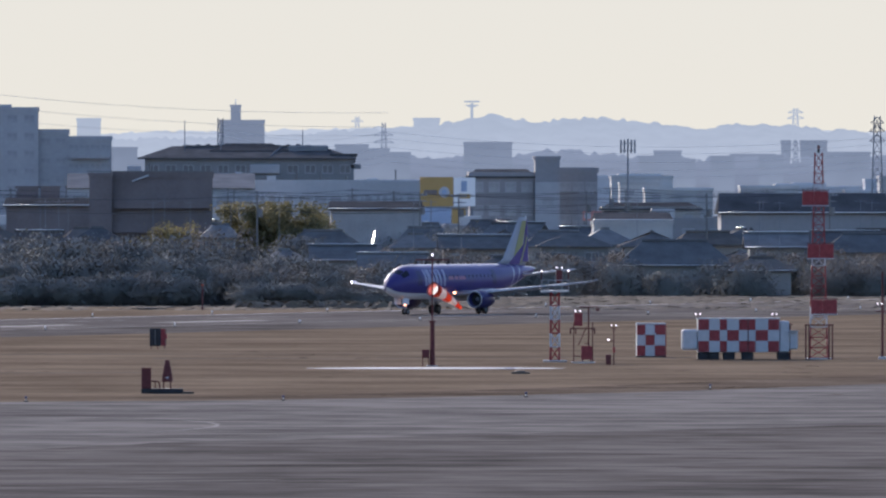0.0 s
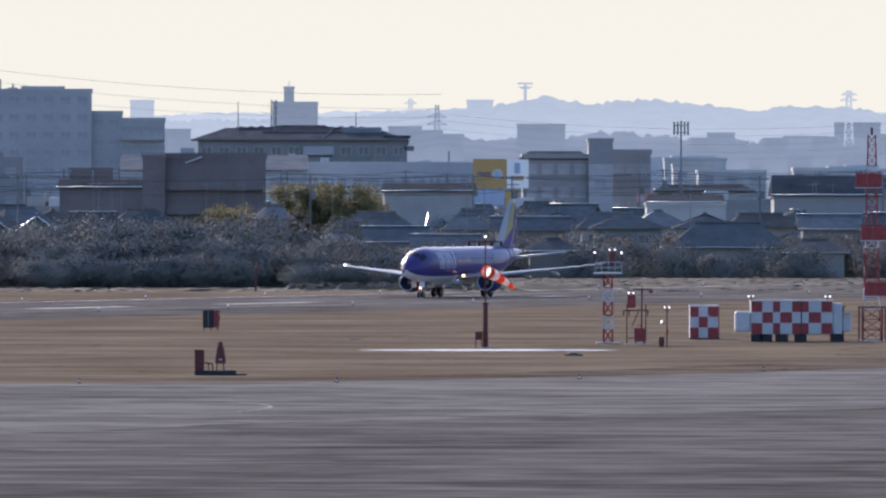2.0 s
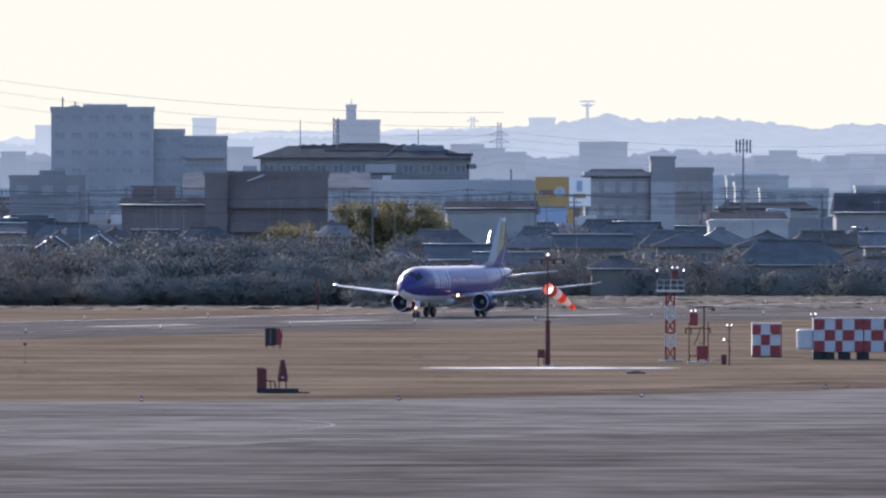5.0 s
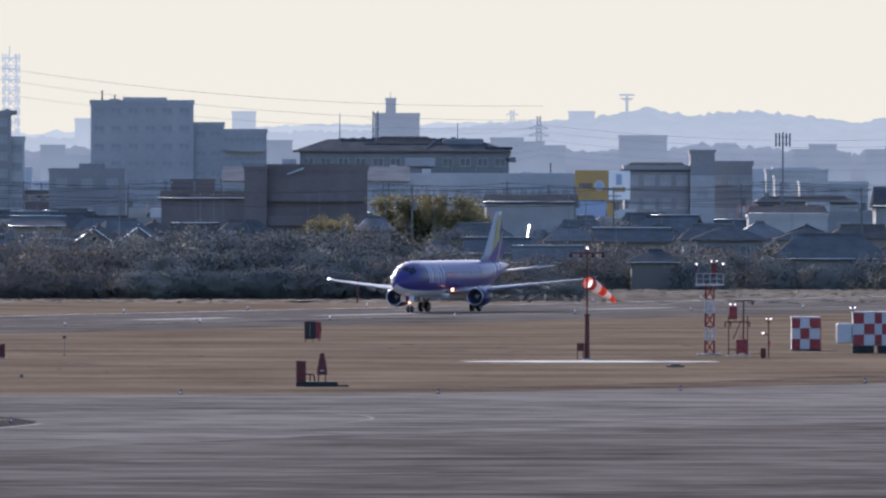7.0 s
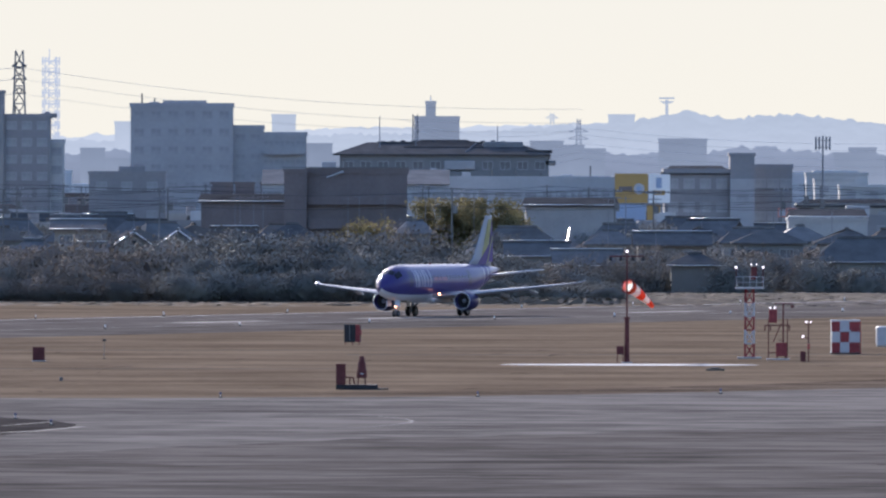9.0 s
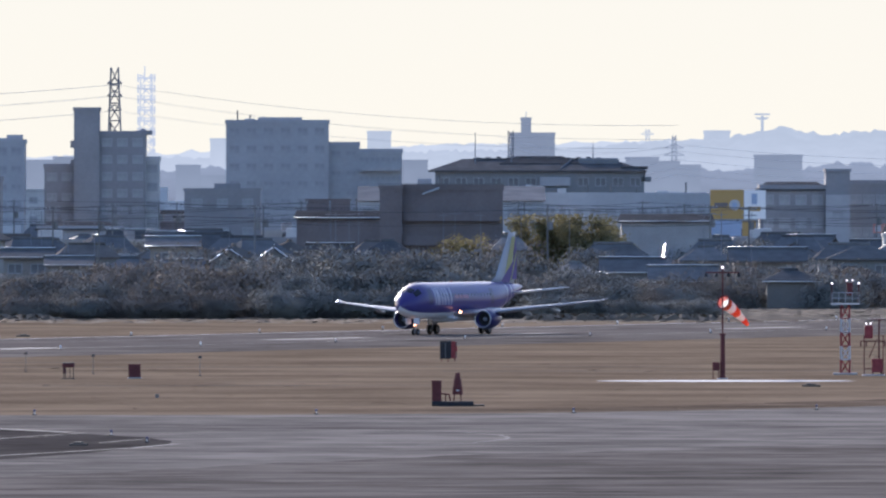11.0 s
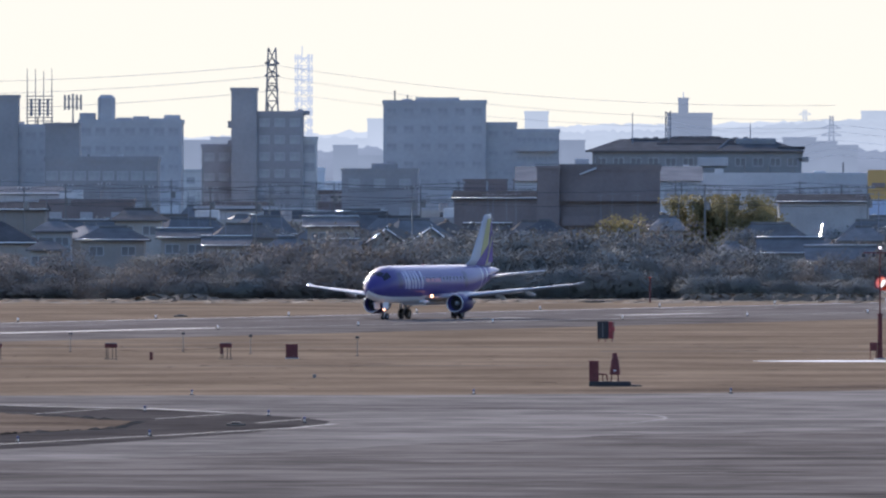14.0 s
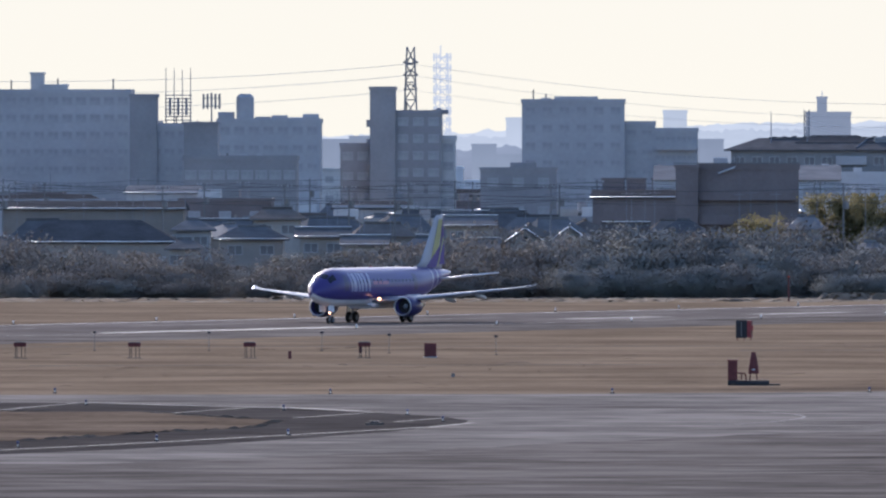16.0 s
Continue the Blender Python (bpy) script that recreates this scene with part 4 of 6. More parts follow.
for f in range(4):
    part("gallery", box(-4.73 - br.location.x, 7.03 - br.location.x, -0.9, -0.05, 0.4 + f * 2.9, 1.5 + f * 2.9), BROWNWALL, br)
part("roof_edge", box(-7.84 - br.location.x, 7.23 - br.location.x, -0.3, 0.1, 12.87 + 0.62, 12.87 + 0.72), ROOFW, br, "pale roof edge")
part("roof_stair", bar((-3.6, -0.5, 12.33), (-1.6, -0.5, 13.07), 0.12), PALEWALL, br)
wh = block("warehouse", -12.06, 14.43, 2304, 30, 10.78, PALEWALL, "pale warehouse with a white sloping sheet roof", 1, 0, parapet=0)
rb = bmesh.new()
p = [rb.verts.new(q) for q in ((-12.06 - wh.location.x, -0.6, 10.86), (14.43 - wh.location.x, -0.6, 10.86),
                               (14.43 - wh.location.x, 15, 12.92), (-12.06 - wh.location.x, 15, 12.92),
                               (14.43 - wh.location.x, 30, 10.78), (-12.06 - wh.location.x, 30, 10.78))]
rb.faces.new((p[0], p[1], p[2], p[3]))
rb.faces.new((p[3], p[2], p[4], p[5]))
rb.faces.new((p[0], p[3], p[5]))
rb.faces.new((p[1], p[4], p[2]))
rb.faces.new((p[0], p[5], p[4], p[1]))
part("roof", rb, ROOFW, wh, "pale sheet roof")
for i in range(9):
    window(wh, -11.5 + i * 2.9, -0.02, 9.11, 1.9, 1.4)
hall = block("long_hall", 9.81, 38.41, 2352, 20, 11.65, PALEWALL, "long pale two-storey hall with a row of windows", 2, 13, parapet=0.3)
for i in range(12):
    part("pilaster", box(-14 + i * 2.5, -13.6 + i * 2.5, -0.25, 0, 0, 11.57), PALEWALL, hall)
# big dark hall with stepped hip roofs
dh = block("school_hall", -1.18, 30.08, 2450, 18, 15.13, SLATE, "large dark building with a low hipped roof", 4, 12, True, parapet=0, glass=DARKGLASS)
x0, x1 = -1.52 - dh.location.x, 29.74 - dh.location.x
rf = roof_bm(x1 - x0, 18, 15.13, 1.75, 5.2, 0.7)
bmesh.ops.translate(rf, verts=rf.verts, vec=((x0 + x1) / 2, 0, 0))
part("roof", rf, ROOFS[0], dh)
part("roof_ridge", box(x0 + 6, x1 - 5.5, 8, 10, 16.74, 16.99), ROOFS[1], dh)
part("roof_house", box(x1 - 9.5, x1 - 3.4, 5, 12, 15.64, 16.99, 0.2), SLATE, dh)
part("stair_house", box(x1 - 1.2, x1 + 0.6, 0.5, 6, 14.29, 15.3, 0.1), SLATE, dh)
part("end_balcony", box(x1 - 0.2, x1 + 1.4, 0, 5, 13.44, 14.2, 0.1), SLATE, dh)
part("roof_valley", bar((x0 + 19, 0.5, 15.3), (x0 + 20.8, 7, 16.74), 0.15), ROOFW, dh, "pale roof flashing")
part("penthouse", box(0, 4.6, -0.6, 3, 12.77, 14.12, 0.1), GREYWALL, dh, "pale low annex")
for k in range(13):
    ux = x0 + 6.5 + k * 1.5
    part("roof_unit", box(ux, ux + 0.7, 8.3, 9.6, 16.9, 17.08 + 0.06 * (k % 3), 0.04), ROOFS[1], dh)
for zz in (5.6, 8.8, 12.0):
    part("ledge", box(-15.6, 15.6, -1.5, -1.2, zz, zz + 0.3), SLATE, dh)
part("upper_roof", roof_bm(11.0, 9, 16.2, 1.1, 2.6, 0.5, 5.0), ROOFDARK, dh)
part("step_roof", box(x1 - 3.2, x1 + 0.9, 1, 8, 15.3, 15.75, 0.1), ROOFDARK, dh)
for u, v in ((4.82, 20.79), (22.47, 19.36), (10.22, 17.83)):
    part("aerial", bar((u - dh.location.x, 5, 16.14), (u - dh.location.x, 5, v), 0.09, 0.05), PYLON, dh)
# office on the right with a lift tower
of = block("office_building", 42.56, 51.36, 2200, 12, 12.64, DARKWALL, "grey concrete office building with a dark lift tower", 4, 4, w=1.5, h=1.4)
block("tower", 51.36, 54.62, 2199, 9, 15.07, DARKWALL, "", 0, 0, parapet=0.3, parent=of)
block("wing", 51.36, 54.62, 2198.4, 8, 11.89, GREYWALL, "", 2, 1, parapet=0, parent=of)
part("roof", roof_bm(8.95, 12, 12.64, 1.0, 1.4, 0.3), ROOFDARK, of)
block("annex", 54.87, 60.05, 2212, 12, 13.24, DARKWALL, "low dark annex building", 3, 3)
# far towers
# these blocks give off a haze colour instead of being lit walls
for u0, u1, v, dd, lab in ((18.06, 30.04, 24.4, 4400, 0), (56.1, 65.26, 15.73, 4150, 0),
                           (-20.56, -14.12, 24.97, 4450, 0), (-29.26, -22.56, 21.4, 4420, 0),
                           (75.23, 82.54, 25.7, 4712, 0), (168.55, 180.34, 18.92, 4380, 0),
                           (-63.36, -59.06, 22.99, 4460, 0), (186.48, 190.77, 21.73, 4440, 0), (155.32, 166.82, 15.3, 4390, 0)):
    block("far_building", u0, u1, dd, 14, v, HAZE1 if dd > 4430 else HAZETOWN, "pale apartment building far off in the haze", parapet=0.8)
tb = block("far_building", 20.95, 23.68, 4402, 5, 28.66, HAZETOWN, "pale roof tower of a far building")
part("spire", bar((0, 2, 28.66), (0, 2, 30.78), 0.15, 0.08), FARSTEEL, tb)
# random far town
rr = random.Random(5)
for k in range(70):
    y = rr.uniform(2950, 4000)
    x = rr.uniform(-0.05, 0.05) * y
    w = rr.uniform(6, 16)
    if clear(x - w / 2, y) and clear(x + w / 2, y):
        # beyond 3300 m the wall colour turns to the paler, hazed one
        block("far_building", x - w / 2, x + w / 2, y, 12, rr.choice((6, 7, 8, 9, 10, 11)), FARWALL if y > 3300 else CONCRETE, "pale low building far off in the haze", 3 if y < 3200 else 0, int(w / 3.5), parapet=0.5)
# blocks of the plain, their haze put into emission
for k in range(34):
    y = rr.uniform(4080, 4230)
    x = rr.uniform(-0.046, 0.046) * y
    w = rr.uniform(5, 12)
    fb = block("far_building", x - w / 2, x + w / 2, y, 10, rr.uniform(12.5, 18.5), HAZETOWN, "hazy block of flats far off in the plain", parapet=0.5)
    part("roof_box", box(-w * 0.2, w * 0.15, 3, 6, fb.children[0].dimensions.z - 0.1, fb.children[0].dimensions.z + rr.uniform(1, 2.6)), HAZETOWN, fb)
# middle town: flats and sheds between the houses
for k in range(46):
    y = rr.uniform(2080, 2900)
    x = rr.uniform(-0.05, 0.05) * y
    w = rr.uniform(9, 24)
    if clear(x - w / 2, y) and clear(x + w / 2, y):
        h = rr.choice((5.5, 6, 7, 8.5, 9.5)) if y < 2500 else rr.uniform(6, 12)
        h = min(h, 7.0) if x > 58 else h
        t = block("town_building", x - w / 2, x + w / 2, y, 11, h, rr.choice((WALLS[2], GREYWALL, DARKWALL, BROWNWALL, WALLS[4])), "flat-roofed town building with plain walls", max(2, int(h / 3)), int(w / 3.2), parapet=0.4)
        if k % 3 == 0:
            part("roof", roof_bm(w, 11, h, 1.0, 2, 0.4), rr.choice((ROOFDARK, ROOFDARK, ROOFS[1])), t)
        else:
            part("roof_box", box(-w * 0.3, -w * 0.3 + 3, 3, 6, h, h + 1.6, 0.1), CONCRETE, t)
            part("water_tank", bar((w * 0.2, 4, h + 0.3), (w * 0.2, 4, h + 1.5), 0.7, n=12), DARKWALL, t)
            part("roof_rail", box(-w * 0.1, w * 0.4, 0.3, 0.36, h + 0.9, h + 0.98), POLEM, t)
            part("roof_mast", bar((w * 0.35, 5, h), (w * 0.35, 5, h + 3.2), 0.05, n=5), PYLON, t)
# sheds behind the trees
for u0, u1, v, y, wall, lab in ((-18.31, 3.61, 9.22, 2050, BROWNWALL, "long reddish-brown shed with a pale roof edge"),
                               (21.68, 32.66, 8.99, 1990, WALLS[1], "low grey workshop with a flat roof"),
                               (-87.68, -66.17, 8.17, 1950, WALLS[3], "long brown shed with a flat roof"),
                               (53.66, 62.54, 7.65, 1980, CONCRETE, "low pale concrete building"),
                               (-81.02, -63.04, 4.89, 1830, WALLS[3], "long dark shed with a hipped roof"),
                               (70.77, 91.52, 8.34, 2040, DARKWALL, "long dark hall with a low roof"),
                               (-79.24, -69.74, 9.6, 2120, PALEWALL, "pale shed with a white roof")):
    t = block("shed", u0, u1, y, 12, v, wall, lab, 1, int((u1 - u0) / 3.5), parapet=0, w=1.6, h=1.1)
    part("roof", roof_bm(u1 - u0, 12, v, 2.4 if "long dark" in lab else 0.9, 4.4 if "hipped" in lab else 0.3, 0.4), ROOFW if "white roof" in lab else ROOFDARK, t)
    part("gutter", bar((-(u1 - u0) / 2 - 0.4, -0.5, v + 0.02), ((u1 - u0) / 2 + 0.4, -0.5, v + 0.02), 0.055, n=10), GLINT, t, "bright metal gutter", True)
# billboard
bb = empty("billboard", pose(38.7, 2150, 0), "yellow and white rooftop billboard on posts", "billboard")
FRESHWHITE = mat("white_sign", (0.8, 0.8, 0.8), 0.6, var=0.08, scale=0.4)
YEL = mat("yellow_sign", (0.42, 0.28, 0.11), 0.7, var=0.1, scale=0.4)
BLU = mat("blue_sign", (0.32, 0.4, 0.55), 0.6, var=0.1, scale=0.4)
part("yellow_panel", box(35.07 - bb.location.x, 39.44 - bb.location.x, 0, 0.5, 8.78, 12.63), YEL, bb, "yellow panel")
part("white_panel", box(39.52 - bb.location.x, 42.33 - bb.location.x, 0, 0.5, 8.78, 12.56), FRESHWHITE, bb, "white panel")
part("blue_panel", box(35.07 - bb.location.x, 39.14 - bb.location.x, 0.1, 0.5, 6.55, 8.55), BLU, bb, "pale blue panel")
part("yellow_strip", box(39.29 - bb.location.x, 41.07 - bb.location.x, 0.1, 0.5, 6.55, 8.55), YEL, bb)
part("round_mark", bar((38.26 - bb.location.x, -0.03, 10.63), (38.26 - bb.location.x, 0.0, 10.63), 0.72, n=20), WHITE, bb, "white round mark")
part("mark_core", bar((38.26 - bb.location.x, -0.06, 10.63), (38.26 - bb.location.x, -0.03, 10.63), 0.36, n=16), BLU, bb)
part("dark_bar", box(35.59 - bb.location.x, 37.37 - bb.location.x, -0.03, 0, 10.41, 10.93), BROWNWALL, bb, "dark bar in place of lettering")
part("red_mark", box(40.48 - bb.location.x, 41.22 - bb.location.x, -0.03, 0, 10.7, 12.11), BLU, bb, "pale blue mark")
part("yellow_mark", box(40.26 - bb.location.x, 41.67 - bb.location.x, -0.03, 0, 9.81, 10.41), YEL, bb)
for px in (-3.2, 0, 3.2):
    part("post", box(px - 0.15, px + 0.15, 0.5, 0.8, 0, 12.33), PYLON, bb)
sg = empty("shop_sign", pose(56.34, 2100, 0), "faded red and white shop sign on posts", "sign")
PINK = mat("faded_red_sign", (0.55, 0.25, 0.22), 0.7, var=0.15)
part("panel", box(-1.2, 1.2, 0, 0.3, 7.12, 8.35), PINK, sg)
for q in (-0.6, 0.55):
    part("white_mark", box(q - 0.4, q + 0.4, -0.03, 0, 7.33, 8.13), WHITE, sg)
part("dark_panel", box(1.5, 3.4, 0, 0.3, 6.97, 8.28), BLACK, sg)
for q in (-1.0, 1.0, 2.5):
    part("post", box(q - 0.1, q + 0.1, 0.3, 0.5, 0, 8.06), PYLON, sg)
FREE += [(33.81, 43.44, 2140, 2160)]
# bare metal strip tilted to mirror the sun to EYE; its lean-to is added
fl = empty("lean_to", pose(24.89, 1858, 0), "bright bare metal strip mirroring the sun on an added lean-to", "shed")
BARE = mat("bare_metal", (0.9, 0.9, 0.88), 0.38, metal=1.0, var=0.03)
to_sun = Vector((-math.sin(a_sun) * math.cos(e_sun), math.cos(a_sun) * math.cos(e_sun), math.sin(e_sun)))
up_n = (to_sun + Vector((-0.0134, -1, 0.0045)).normalized()).normalized()
along = (Vector((0.38, 1, 0)) - up_n * Vector((0.38, 1, 0)).dot(up_n)).normalized()
side = along.cross(up_n)
z_low, z_high = 5.29, 6.83
run = (z_high - z_low) / along.z
fm = bmesh.new()
lo_p = [Vector((0, 0, z_low)) + side * w + up_n * h for w, h in ((-0.04, 0), (0.04, 0), (0.04, 0.03), (-0.04, 0.03))]
a_ring = [fm.verts.new(q) for q in lo_p]
b_ring = [fm.verts.new(q + along * run) for q in lo_p]
for i in range(4):
    fm.faces.new((a_ring[i], a_ring[(i + 1) % 4], b_ring[(i + 1) % 4], b_ring[i]))
fm.faces.new(a_ring)
fm.faces.new(b_ring)
part("roof_strip", fm, BARE, fl, "bright bare metal strip")
part("wall", box(-0.3, 0.4, 0.4, run * along.y, 0, z_low - 0.1), WALLS[1], fl)
for q in (0.15, 0.85):
    part("post", bar((0.05, run * along.y * q, z_low - 0.2), along * run * q + Vector((0, 0, z_low)), 0.06), POLEM, fl)
FREE += [(24.89 - 2, 24.89 + 2, 1780, 1866)]

def clutter(t, x0, x1, y, z, seed):
    """Tanks, vents and rails on a large flat roof."""
    rc = random.Random(seed)
    x = x0 + 0.8
    while x < x1 - 1.2:
        w, h = rc.uniform(0.6, 2.0), rc.uniform(0.4, 1.5)
        if rc.random() < 0.6:
            part("roof_unit", box(x, x + w, y, y + 1.5, z, z + h, 0.06), rc.choice((CONCRETE, GREYWALL, PALEWALL)), t)
        else:
            part("roof_vent", bar((x + 0.3, y, z), (x + 0.3, y, z + h * 1.6), 0.12, n=6), POLEM, t)
        x += w + rc.uniform(0.6, 3.0)


clutter(g, -7.5, 7.5, 9, 22.56, 1)
clutter(a1, -14, 14, 8, 23.75, 2)
clutter(a2, -4, 6, 7, 18.52, 3)
clutter(a3, -2, 7.5, 8, 19.19, 4)
clutter(d, -3, 3, 7, 20.52, 5)
clutter(br, -5, 5.5, 5, 12.87, 6)
clutter(b1, -3, 7, 5, 13.75, 7)
clutter(hall, -13, 13, 6, 11.65, 8)

# ---- the houses nearest the airfield, each in its place ----
def front_house(x0, x1, y, eave, ridge, hip, wall, roof, label, lit=False):
    t = house("house", x1 - x0 - 1.2, 6.5, eave, ridge - eave, hip, wall, roof, label, False, False)
    t.matrix_basis = pose((x0 + x1) / 2, y, 0)
    w = x1 - x0
    if lit:
        part("eave_trim", bar((-w / 2, -0.72, eave + 0.02), (w / 2, -0.72, eave + 0.02), 0.03, n=8), GLINT, t, "bright metal eave trim", True)
    FREE.append((x0, x1, y, y + 7))
    return t


def gable_house(x0, x1, y, eave, ridge, wall, roof, label):
    """A house that turns its gable to the airfield, with bright verge trims."""
    d, w = x1 - x0 - 1.2, 8.0
    t = house("house", w, d, eave, ridge - eave, 0.0, wall, roof, label, False, False)
    t.matrix_basis = pose(x1 - 0.6, y + w / 2, 0, 0, 0, 90)
    top = Vector((-w / 2 - 0.64, d / 2, ridge + 0.03))
    for side_y in (-0.6, d + 0.6):
        part("verge_trim", bar(top, (-w / 2 - 0.64, side_y, eave + 0.03), 0.06, n=8), GLINT, t, "bright metal verge trim", True)
    part("gable_vent", box(-w / 2 - 0.06, -w / 2 + 0.05, d / 2 - 0.3, d / 2 + 0.3, eave + 0.15, eave + 0.6), BLACK, t)
    FREE.append((x0, x1, y, y + 8))
    return t


TILED, HIPPED, SHEDLIKE = "two-storey house with a dark tiled gable roof", "house with a dark tiled hip roof and plain walls", "low house with a flat-pitched dark sheet roof"
for x0, x1, y, eave, ridge, hip, wk, rk, lit in (
        (42.9, 51.5, 1830, 5.35, 6.9, 3.8, 1, 1, False), (51.4, 64.5, 1815, 3.4, 5.95, 3.0, 0, 0, False), (66.8, 74.2, 1850, 5.1, 6.6, 0.0, 4, 3, True),
        (32.2, 41.2, 1850, 5.0, 6.3, 0.0, 3, 0, False), (27.0, 33.4, 1880, 4.9, 6.4, 2.4, 0, 1, False), (35.0, 41.6, 1800, 3.1, 4.2, 2.6, 3, 0, False),
        (75.2, 88.0, 1842, 4.6, 6.6, 2.6, 3, 0, False), (63.5, 71.0, 1806, 2.9, 4.1, 2.4, 0, 2, False), (22.6, 30.5, 1812, 3.0, 4.5, 0.0, 3, 1, False),
        (5.4, 10.1, 1880, 6.1, 7.5, 1.4, 2, 3, False), (11.6, 17.3, 1800, 3.9, 5.0, 2.2, 0, 3, False), (17.4, 25.0, 1830, 3.9, 5.3, 0.0, 1, 0, False),
        (-57.7, -49.5, 1800, 5.4, 6.75, 2.6, 4, 0, True), (-55.4, -49.0, 1850, 7.4, 8.5, 1.6, 0, 2, False), (-48.6, -42.4, 1790, 5.7, 6.5, 0.0, 3, 0, True),
        (-43.4, -37.9, 1780, 4.9, 5.7, 0.0, 0, 1, True), (-37.4, -31.0, 1788, 4.3, 5.6, 2.2, 1, 0, False), (-33.5, -27.1, 1840, 6.7, 7.6, 0.0, 3, 1, True),
        (-63.9, -58.9, 1840, 6.2, 7.3, 1.8, 1, 0, False), (-62.8, -58.4, 1790, 4.4, 5.4, 1.6, 4, 1, False), (-15.5, -10.0, 1850, 5.4, 6.8, 0.0, 3, 2, True),
        (-30.5, -26.0, 1795, 4.2, 5.3, 0.0, 1, 1, False), (-9.5, -3.0, 1862, 5.6, 7.2, 2.6, 0, 0, False), (-84.5, -77.5, 1800, 3.9, 5.4, 2.6, 0, 1, False)):
    front_house(x0, x1, y, eave, ridge, hip, WALLS[wk], ROOFS[rk], TILED if hip == 0 and eave > 4.5 else HIPPED if hip else SHEDLIKE, lit)
for x0, x1, eave, ridge, y in ((-25.8, -21.2, 5.0, 6.6, 1800), (-21.0, -16.3, 5.0, 6.75, 1805), (89.0, 96.0, 4.6, 6.4, 1835)):
    gable_house(x0, x1, y, eave, ridge, WALLS[0], ROOFS[1], "house with its gable turned to the airfield and bright verge trims")
block("shop", 52.5, 61.9, 1950, 9, 7.4, WALLS[2], "low pale flat-roofed shop with small windows", 1, 3, parapet=0.25, w=1.0, h=0.9, glass=DARKGLASS)
fd = block("factory", -37.1, -26.2, 2350, 12, 12.3, DARKWALL, "grey flat-roofed factory with a roof house", 3, 3, parapet=0.3)
part("roof_house", box(-1.2, 2.6, 2, 6, 12.3, 13.3, 0.06), DARKWALL, fd)
for q in (-19.5, -16.0, -12.4):
    block("workshop", q, q + 2.7 + 0.12 * abs(q + 16), 2340, 8, 10.9, BROWNWALL, "small dark flat-roofed workshop block", parapet=0.2)

# ---- rows of houses ----
rh = random.Random(21)
for row, y in enumerate((1880, 1912, 1955, 2000, 2050, 2105, 2165, 2230, 2300, 2380)):
    x = -0.049 * y + rh.uniform(0, 8)
    while x < 0.051 * y:
        w = rh.uniform(7.5, 12.0)
        yy = y + rh.uniform(-6, 8)
        if rh.random() < 0.92 and clear(x, yy) and clear(x + w * 0.5, yy) and not (y < 1930 and -18 < x < 20 and rh.random() < 0.8):
            copy_thing(rh.choice(KINDS), pose(x, yy, 0, 0, 0, rh.choice((0, 0, 180, 90, 90, 180, 20, -24)) + rh.uniform(-9, 9)))
        x += w


# ---- poles and wires ----
def utility_pole():
    t = empty("utility_pole", pose(-38.85, 1850, 0), "grey concrete utility pole with cross-arms", "utility pole", "utility poles of the town")
    part("pole", bar((0, 0, 0), (0, 0, 11), 0.13, 0.08), POLEM, t)
    for z, w in ((10.6, 0.95), (9.9, 0.8)):
        part("cross_arm", box(-w, w, -0.06, 0.06, z, z + 0.12), PYLON, t)
    for x in (-0.85, -0.4, 0.4, 0.85):
        part("insulator", bar((x, 0, 10.72), (x, 0, 10.95), 0.06), CONCRETE, t)
    part("transformer", bar((0.35, 0, 8.3), (0.35, 0, 9.2), 0.28, n=12), POLEM, t)
    return t


up = utility_pole()
poles = [up.location.copy()]
rp = random.Random(8)
for y in (1846, 1900, 1975, 2060, 2140, 2240, 2360):
    x = -0.048 * y + rp.uniform(0, 12)
    while x < 0.05 * y:
        if clear(x, y):
            copy_thing(up, pose(x, y + rp.uniform(-5, 5), 0, 0, 0, rp.uniform(-30, 30)))
            poles.append(Vector((x, y, 0)))
        x += rp.uniform(17, 34)


def cable(name, pts, r, material, label, sag, group="overhead lines"):
    cu = bpy.data.curves.new(name, 'CURVE')
    cu.dimensions, cu.bevel_depth, cu.bevel_resolution = '3D', r, 0
    for a, b in zip(pts, pts[1:]):
        a, b = Vector(a), Vector(b)
        sp = cu.splines.new('POLY')
        sp.points.add(12)
        for i in range(13):
            q = i / 12
            p = a.lerp(b, q)
            sp.points[i].co = (p.x, p.y, p.z - sag * 4 * q * (1 - q), 1)
    cu.materials.append(material)
    return tagged(new(name, cu), label, "cable", group)


for a, b in zip(poles[1:], poles[2:]):
    if abs(a.y - b.y) < 1:
        for dz in (10.8, 9.2):
            cable("street_cable", [(a.x, a.y, dz), (b.x, b.y, dz)], 0.025, WIRE, "sagging street cable between poles", 0.5)


def pylon(x, y, h, w0, w1, material, label, arms, r=0.1, bays=9):
    t = empty("lattice_pylon", pose(x, y, 0), label, "pylon")
    lattice(t, w0, w1, 0, h, bays, r, (material,))
    for z, w in arms:
        bm = bmesh.new()
        for s in (-1, 1):
            rod(bm, (0, 0, z + 0.9), (s * w, 0, z), r * 0.8, n=4)
            rod(bm, (0, 0, z - 0.1), (s * w, 0, z), r * 0.8, n=4)
        part("cross_arm", bm, material, t)
    return t


pylon(-54.09, 2700, 32.06, 3.6, 1.2, PYLON, "grey lattice power pylon behind the flats", ((29.45, 1.2), (27.4, 1.2), (25.08, 1.1)), 0.14, 11)
# the tower's paleness is haze put into emission, not lit steel
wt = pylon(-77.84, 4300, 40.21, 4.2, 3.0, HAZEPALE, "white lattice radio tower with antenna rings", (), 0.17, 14)
